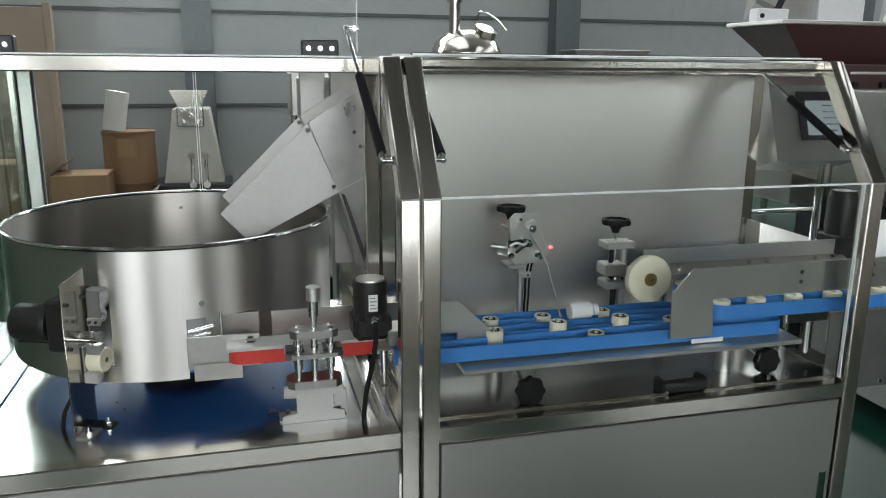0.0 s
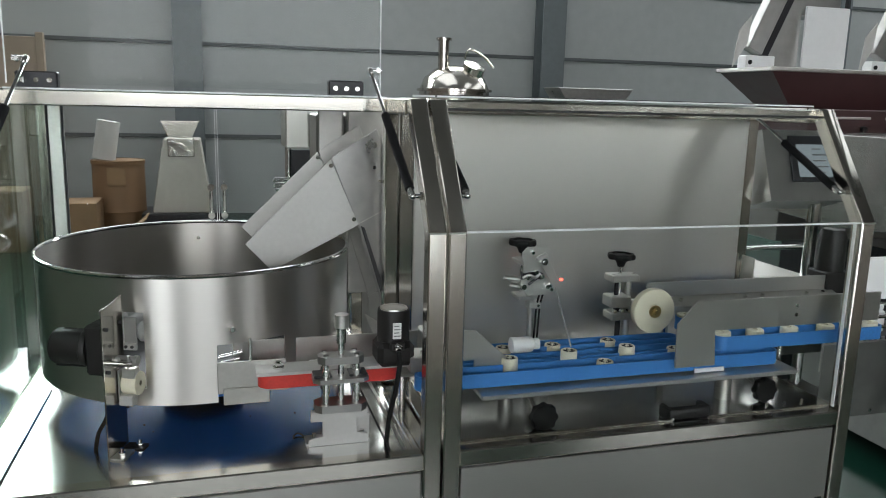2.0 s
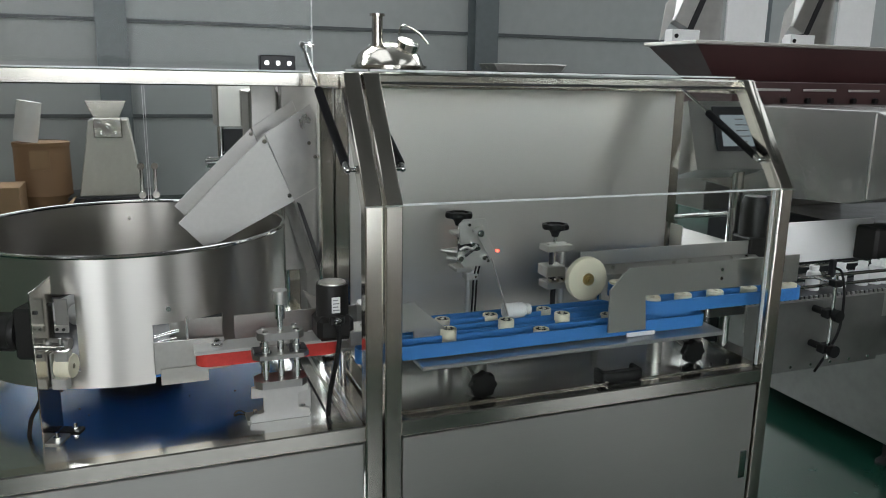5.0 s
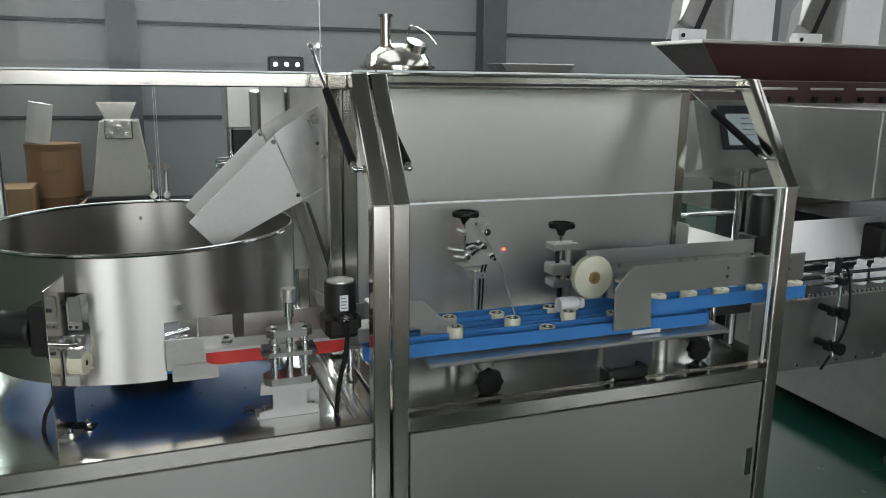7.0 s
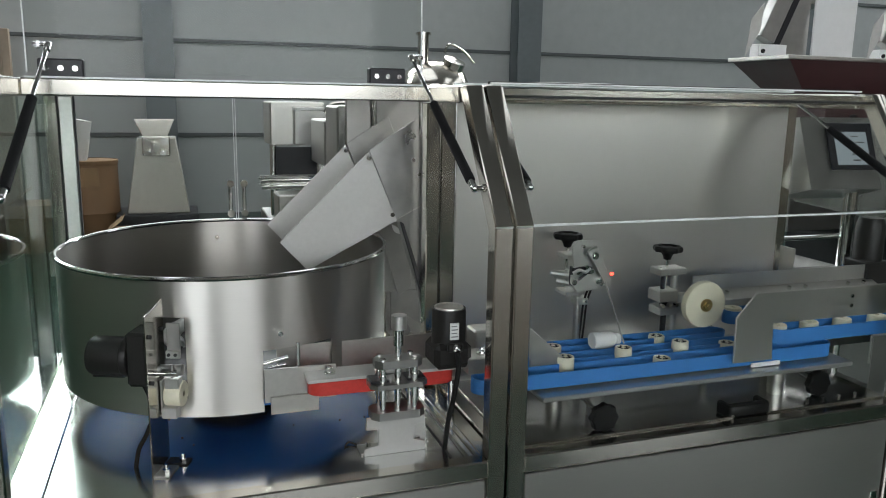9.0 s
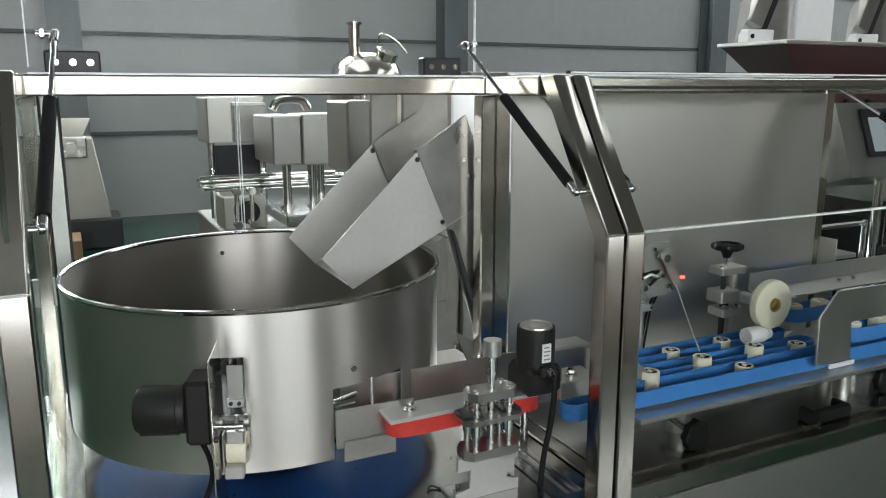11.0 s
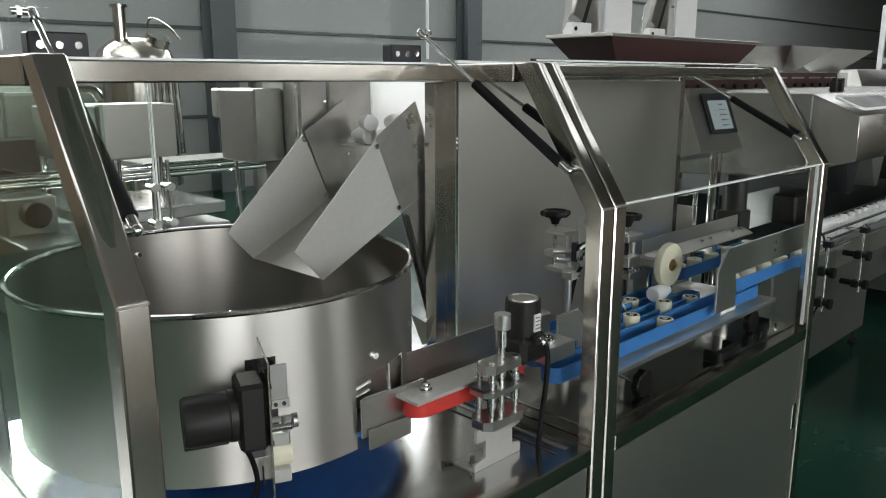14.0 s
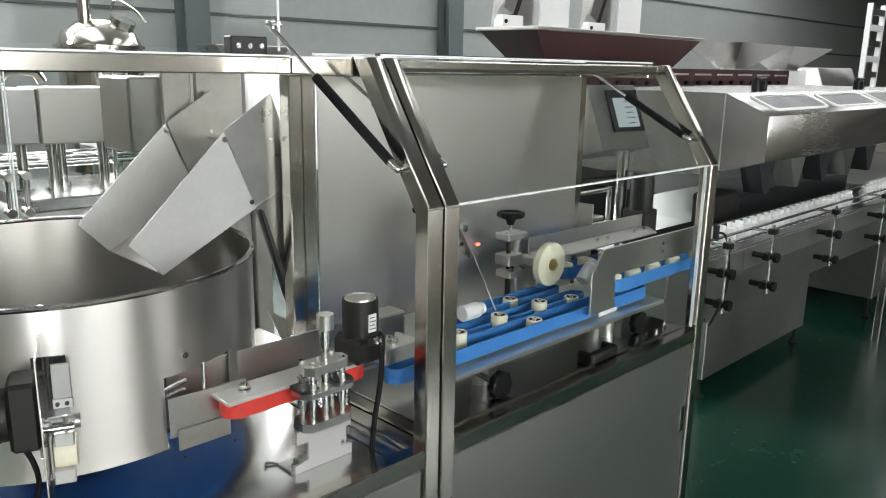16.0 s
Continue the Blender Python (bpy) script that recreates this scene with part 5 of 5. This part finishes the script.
mill = thing("powder_mill", (-0.5, 9.1, 0), "tapered steel powder mill with an open hopper", "mill")
part("body", prism(B(), [(-0.84, 0.30), (-0.19, 0.30), (-0.31, 1.12), (-0.70, 1.12)], "y", 9.0, 9.5, 0.01), MILL_STEEL, mill)
part("hopper", prism(B(), [(-0.63, 1.12), (-0.40, 1.12), (-0.31, 1.32), (-0.72, 1.32)], "y", 8.95, 9.3, 0.006), STEEL_TUBE, mill, "polished open hopper")
head = part("mill_head", box(B(), -0.65, -0.37, 8.94, 9.0, 0.93, 1.14, 0.01), STEEL_TUBE, mill, "polished square mill head")
for x, z, r in ((-0.60, 1.09, 0.045), (-0.42, 1.09, 0.040), (-0.52, 1.03, 0.050), (-0.58, 0.97, 0.030), (-0.44, 0.97, 0.030)):
    bm = rod(B(), (x, 8.86, z), (x, 8.94, z), r, 14)
    rod(bm, (x, 8.83, z), (x, 8.86, z), r * 0.5, 8)
    part("clamp_nut", bm, CHROME, head)
part("base", box(B(), -0.95, -0.1, 8.95, 9.6, 0, 0.30, 0.01), GRAPHITE, mill)
drum = thing("fibre_drum", (-1.2, 9.3, 0), "brown fibre drum standing at the far wall", "drum")
part("body", lathe(B(), [(0, 0), (0.275, 0), (0.28, 0.30), (0.285, 0.31), (0.28, 0.32), (0.275, 0.85), (0.262, 0.87), (0, 0.87)], (-1.2, 9.3, 0), 32), KRAFT_DARK, drum)
part("lid_ring", lathe(B(), [(0.276, 0.83), (0.284, 0.83), (0.284, 0.872), (0.262, 0.876)], (-1.2, 9.3, 0), 32), KRAFT_DARK, drum)
part("label", box(B(), -1.29, -1.10, 9.018, 9.026, 0.60, 0.80, 0), CARDBOARD, drum)
single("steel_can", rod(B(), (-1.34, 9.25, 0.885), (-1.27, 9.25, 1.30), 0.12, 24), PALE_CLOTH, "pale plastic canister on the fibre drum", "canister")
for i, (x, y, w, h) in enumerate(((-1.62, 8.8, 0.55, 0.48), (-0.75, 8.5, 0.5, 0.22), (-2.3, 8.7, 0.6, 0.62))):
    c = thing("carton", (x, y, 0), "brown cardboard carton with its flaps open", "carton", "cartons")
    part("body", box(B(), x - w / 2, x + w / 2, y - 0.25, y + 0.25, 0, h, 0.006), CARDBOARD, c)
    m = Matrix.Translation((x - w / 2, y, h)) @ Matrix.Rotation(radians(-40), 4, "Y")
    part("flap", box(B(), 0, 0.2, -0.25, 0.25, -0.004, 0.004, 0, m), CARDBOARD, c)
# added panel in place of a brown reflection in the side acrylic
screen = thing("tan_partition", (-2.4, 9.8, 0), "tan panel at the far wall standing in for a reflection", "partition")
part("panel", box(B(), -4.2, -2.05, 9.8, 9.86, 0, 2.2, 0.004), TAN_REFLECTION, screen)
part("frame", box(B(), -2.05, -1.97, 9.78, 9.88, 0, 2.25, 0.004), TAN_REFLECTION, screen)

# liquid filler behind the bowl
fil = thing("filling_machine", (1.0, 6.4, 0), "steel filling machine with boxes on chrome pillars", "filling machine")
part("left_head", box(B(), 0.42, 0.86, 6.5, 7.0, 1.19, 1.54, 0.01), STEEL_MATT, fil, "pale steel head box")
part("left_front", box(B(), 0.60, 0.86, 6.42, 6.5, 1.20, 1.49, 0.01), STEEL_DULL, fil)
part("head_lid", box(B(), 0.60, 0.84, 6.38, 6.5, 1.475, 1.50, 0.004), WHITE_LABEL, fil)
part("right_head", box(B(), 0.90, 1.40, 5.6, 6.0, 1.085, 1.43, 0.01), STEEL_MATT, fil, "steel head box")
part("right_side", box(B(), 0.70, 0.90, 5.62, 6.2, 1.09, 1.42, 0.01), STEEL_DULL, fil)
part("top_ring", pipe(B(), [(0.75, 5.8, 1.46), (0.8, 5.8, 1.52), (0.95, 5.8, 1.52), (1.0, 5.8, 1.46)], 0.03), STEEL_TUBE, fil)
for x, y in ((0.82, 5.75), (1.0, 5.75), (1.12, 5.95), (1.3, 5.7)):
    bm = rod(B(), (x, y, 0.78), (x, y, 1.09), 0.032, 16)
    rod(bm, (x, y, 0.78), (x, y, 0.80), 0.055, 16)
    part("pillar", bm, CHROME, fil)
for x, y, z in ((0.44, 6.5, 0.62), (0.80, 6.4, 0.62)):
    part("pillar", rod(B(), (x, y, z), (x, y, 1.2), 0.028, 16), CHROME, fil)
part("platform", box(B(), 0.72, 1.62, 5.4, 6.3, 0.70, 0.78, 0.01), STEEL_TABLE, fil)
part("cabinet", box(B(), 0.38, 1.70, 5.5, 7.0, 0.08, 0.62, 0.01), STEEL_DULL, fil)
part("front_box", box(B(), 0.40, 0.70, 5.9, 6.2, 0.62, 0.86, 0.01), STEEL_MATT, fil)
part("gear_motor", rod(B(), (0.55, 5.78, 0.76), (0.55, 5.92, 0.76), 0.08, 20), DARK_ENAMEL, fil)
for k in range(5):
    part("rail", rod(B(), (0.3, 6.05 + 0.08 * k, 0.90 + 0.035 * (k % 3)), (4.8, 6.05 + 0.08 * k, 0.90 + 0.035 * (k % 3)), 0.012, 8), CHROME, fil, "chrome bottle rail")
for k in range(6):
    x = 1.5 + 0.55 * k
    part("rail_post", rod(B(), (x, 6.0, 0.62), (x, 6.0, 1.02), 0.016, 10), CHROME, fil)
for k in range(5):
    part("tube", rod(B(), (1.48 + 0.05 * k, 6.1, 1.05), (1.46 + 0.05 * k, 6.1, 1.62), 0.018, 10), CHROME, fil)
part("glass_case", box(B(), 0.46, 0.82, 6.46, 6.48, 0.88, 1.18, 0), GRAPHITE, fil)
mon = thing("monitor_stand", (2.9, 7.5, 0), "grey machine monitor on a chrome pole", "monitor")
part("case", box(B(), 2.72, 3.10, 7.45, 7.6, 1.22, 1.50, 0.02), STEEL_MATT, mon)
part("pole", rod(B(), (2.92, 7.52, 0), (2.92, 7.52, 1.22), 0.03, 14), CHROME, mon)
desk = thing("steel_bench", (3.2, 7.4, 0), "long steel work bench with machine parts", "bench")
part("top", box(B(), 1.9, 6.0, 6.9, 7.8, 0.80, 0.86, 0.006), STEEL_DULL, desk)
for x in (2.0, 5.9):
    for y in (7.0, 7.7):
        part("leg", box(B(), x - 0.03, x + 0.03, y - 0.03, y + 0.03, 0, 0.80, 0.003), STEEL_TUBE, desk)
part("back_box", box(B(), 3.6, 5.6, 7.3, 7.75, 0.86, 1.35, 0.01), STEEL_DULL, desk)

# elevator behind the chute
elev = thing("bottle_elevator", (0.45, 2.45, 0), "steel bottle elevator with a white cover behind the cabinets", "elevator")
part("white_cover", box(B(), 0.414, 0.70, 2.336, 2.350, 1.30, 1.60, 0.003), MILK_SHEET, elev, "milky white plastic cover")
part("left_mast", box(B(), 0.30, 0.385, 2.60, 2.72, 0.0, 1.60, 0.004), STEEL_DULL, elev)
part("right_mast", box(B(), 0.58, 0.64, 2.60, 2.72, 0.0, 1.60, 0.004), STEEL_DULL, elev)
part("back", box(B(), 0.385, 0.58, 2.62, 2.66, 0.1, 1.38, 0.003), STEEL_DULL, elev)
part("side_box", box(B(), 0.20, 0.298, 2.60, 2.80, 1.35, 1.56, 0.006), STEEL_DULL, elev)
part("edge_panel", box(B(), 0.265, 0.398, 2.335, 2.350, 1.0, 1.60, 0.003), STEEL_DULL, elev, "brown-tinged steel edge panel")
part("inner_panel", box(B(), 0.175, 0.250, 2.335, 2.350, 1.3, 1.60, 0.003), STEEL_DULL, elev)
flight = part("flight", box(B(), 0.275, 0.40, 2.05, 2.30, 1.455, 1.460, 0.001), STEEL_MATT, elev, "steel elevator flight")
# lidded things lying on the cabinet roofs farther back
single("far_tray", prism(B(), [(4.16, 1.82), (5.26, 1.82), (5.12, 1.64), (4.28, 1.64)], "y", 9.4, 9.9, 0.01), STEEL_DULL, "shallow steel tray on a far frame", "tray")
fr = thing("tray_frame", (5.65, 9.65, 0), "steel frame that carries a shallow tray", "frame")
for x in (4.4, 5.0):
    part("leg", box(B(), x - 0.03, x + 0.03, 9.6, 9.7, 0, 1.64, 0.003), STEEL_DULL, fr)

# ---------------------------------------------------------------- bottles
BOTTLE = [(0, 0), (0.0195, 0), (0.021, 0.002), (0.021, 0.052), (0.0195, 0.058), (0.0135, 0.063), (0.0135, 0.066), (0.0150, 0.067), (0.0150, 0.0775), (0.0135, 0.078), (0.0120, 0.0775), (0.0115, 0.066), (0, 0.065)]
bm = lathe(B(), [(r, z - 0.039) for r, z in BOTTLE], (0, 0, 0), 20)
first = part("white_bottle", bm, WHITE_BOTTLE)
tagged(first, "small white plastic bottle without a cap", "bottle", "white bottles")
used_first = [False]


def bottle(m):
    if not used_first[0]:
        used_first[0] = True
        first.matrix_basis = m
        return first
    return copy_thing(first, m)


PITCH, CARRY, ROW_Y = 0.060, 0.109, 1.715
row = [bottle(pose(1.80 + PITCH * k, ROW_Y, CZ + 0.039)) for k in range(34)]
back_row = [bottle(pose(2.02 + PITCH * k, 1.76, CZ + 0.039)) for k in range(24)]
passes = [-0.04, 0.4, 1.0, 1.6, 2.15, 2.72, 3.2, 3.8, 4.4, 5.0, 5.58, 6.18, 6.83, 7.38, 7.9, 8.5, 9.07, 9.65, 10.2, 10.8, 11.4, 12.1, 12.67, 13.24, 13.8, 14.4, 14.95, 15.5, 16.1]
KICKED = {1.0, 1.6, 3.8, 5.58, 7.9, 8.5, 10.2, 12.1, 14.95}
sorted_bottles = [bottle(pose(CX + 0.3 * math.cos(0.2 * k), CY + 0.3 * math.sin(0.2 * k), 0.985, 0, 90, 10 * k)) for k in range(len(passes))]
FALLS = [(14.75, 2.09, -0.34, 2.36), (14.85, 2.15, -0.22, 2.40), (15.0, 2.20, -0.36, 2.30), (15.08, 2.26, -0.12, 2.41), (15.15, 2.12, -0.28, 2.37), (15.2, 2.18, -0.06, 2.38), (15.18, 2.24, -0.38, 2.25)]
falling = [bottle(pose(0.30, y, 1.5, 0, 60, 20)) for _, y, _, _ in FALLS]


def motions():
    for k, b in enumerate(row):
        x = 1.80 + PITCH * k
        walk(b, [(0, pose(x, ROW_Y, CZ + 0.039)), (8, pose(x + CARRY * 8, ROW_Y, CZ + 0.039)), (16, pose(x + CARRY * 16, ROW_Y, CZ + 0.039))])
    for k, b in enumerate(back_row):
        x = 2.02 + PITCH * k
        walk(b, [(0, pose(x, 1.76, CZ + 0.039)), (8, pose(x + CARRY * 8, 1.76, CZ + 0.039)), (16, pose(x + CARRY * 16, 1.76, CZ + 0.039))])
    for k, (b, t0) in enumerate(zip(sorted_bottles, passes)):
        a = 1.9 + 0.26 * (k % 7)
        wait = pose(CX + (0.33 - 0.06 * (k // 7)) * math.cos(a), CY + (0.33 - 0.06 * (k // 7)) * math.sin(a), 0.972, 0, 90, math.degrees(a) + 90)
        # way along the track: offset in seconds, place, and lean of the bottle
        way = [(-1.75, wait), (-1.3, pose(-0.25, 1.80, 0.972, 0, 90, 0)), (-0.9, pose(-0.02, 1.766, 0.960, 0, 90, 0)), (-0.45, pose(0.38, 1.762, 0.965, 0, 90, 0)),
               (-0.12, pose(0.68, 1.752, 0.990, 0, 90, 0)), (0.0, pose(0.80, 1.75, 1.004 if t0 in KICKED else 0.990, 0, 58 if t0 in KICKED else 90, 0)), (0.12, pose(0.90, 1.75, 0.991, 0, 89, 0)), (0.2, pose(0.975, 1.75, 0.989, 0, 90, 0)),
               (0.3, pose(1.09, 1.745, 0.995, 0, 85, 0)), (0.6, pose(1.22, 1.72, 1.030, 0, 30, 0)), (0.8, pose(1.34, ROW_Y, 1.03, 0, 0, 0)), (1.2, pose(1.58, ROW_Y, 1.025)), (1.55, pose(1.74, ROW_Y, CZ + 0.039))]
        rows = [(t0 + dt, m) for dt, m in way]
        t, x = t0 + 1.55, 1.74
        rows += [(t + s, pose(x + CARRY * s, ROW_Y, CZ + 0.039)) for s in (4, 8, 12, 16.5)]
        inside = [r for r in rows if 0 < r[0] < 16]
        before, after = [r for r in rows if r[0] <= 0], [r for r in rows if r[0] >= 16]

        def at(t):
            if t <= rows[0][0]:
                return rows[0][1]
            for (ta, ma), (tb, mb) in zip(rows, rows[1:]):
                if ta <= t <= tb:
                    return ma.lerp(mb, (t - ta) / (tb - ta))
            return rows[-1][1]
        walk(b, [(0, at(0))] + inside + [(16, at(16))])
    for k, (b, (t0, y, bx, by)) in enumerate(zip(falling, FALLS)):
        s = 40 * k
        top = pose(0.315 + 0.02 * (k % 3), y, 1.442 + 0.034 * (k > 3), 0, 90, 90 - 4 * k)
        low = Matrix.Translation((0, 0, -0.22)) @ top
        rows = [(0, low), (11.6, low), (12.2, top), (t0, top), (t0 + 0.22, pose(0.12, y, 1.275, 20, 62, s + 15)), (t0 + 0.36, pose(-0.03, y, 1.17, 40, 80, s + 40)),
                (t0 + 0.50, pose(-0.15, (y + by) / 2, 1.09, 60, 100, s + 80)), (t0 + 0.62, pose((bx - 0.15) / 2, (y + by) / 2, 1.12, 80, 60, s + 120)), (t0 + 0.80, pose(bx, by, 0.980, 90, 90, s + 150))]
        ax = math.atan2(by - CY, bx - CX)
        rr = math.hypot(bx - CX, by - CY)
        if rows[-1][0] < 16:
            d = (16 - rows[-1][0]) * 1.2
            rows.append((16, pose(CX + rr * math.cos(ax + d), CY + rr * math.sin(ax + d), 0.980, 90, 90, s + 150 + math.degrees(d))))
        walk(b, [r for r in rows if r[0] <= 16])
    # the elevator flight brings the next bottles up
    walk(flight, [(0, pose(0, 0, -0.22)), (11.6, pose(0, 0, -0.22)), (12.2, pose(0, 0, -0.04)), (16, pose(0, 0, -0.04))])
    # the feeler rod swings out and throws the bottles that lie the wrong way round
    spot, rows = FEEL - ORIGIN[read.name], []
    for t0 in sorted(KICKED):
        rows += [(t0 - 0.12, pose(*spot)), (t0 + 0.02, pose(*spot, 0, -33, 0)), (t0 + 0.24, pose(*spot))]
    walk(feeler, [(0, pose(*spot))] + rows + [(16, pose(*spot))])
    # the press wheel turns with the bottles that pass beneath
    base = wheel.location.copy()
    steps = 150
    walk(wheel, [(16 * i / steps, pose(*base, 0, 80 * i, 0)) for i in range(steps + 1)])


motions()
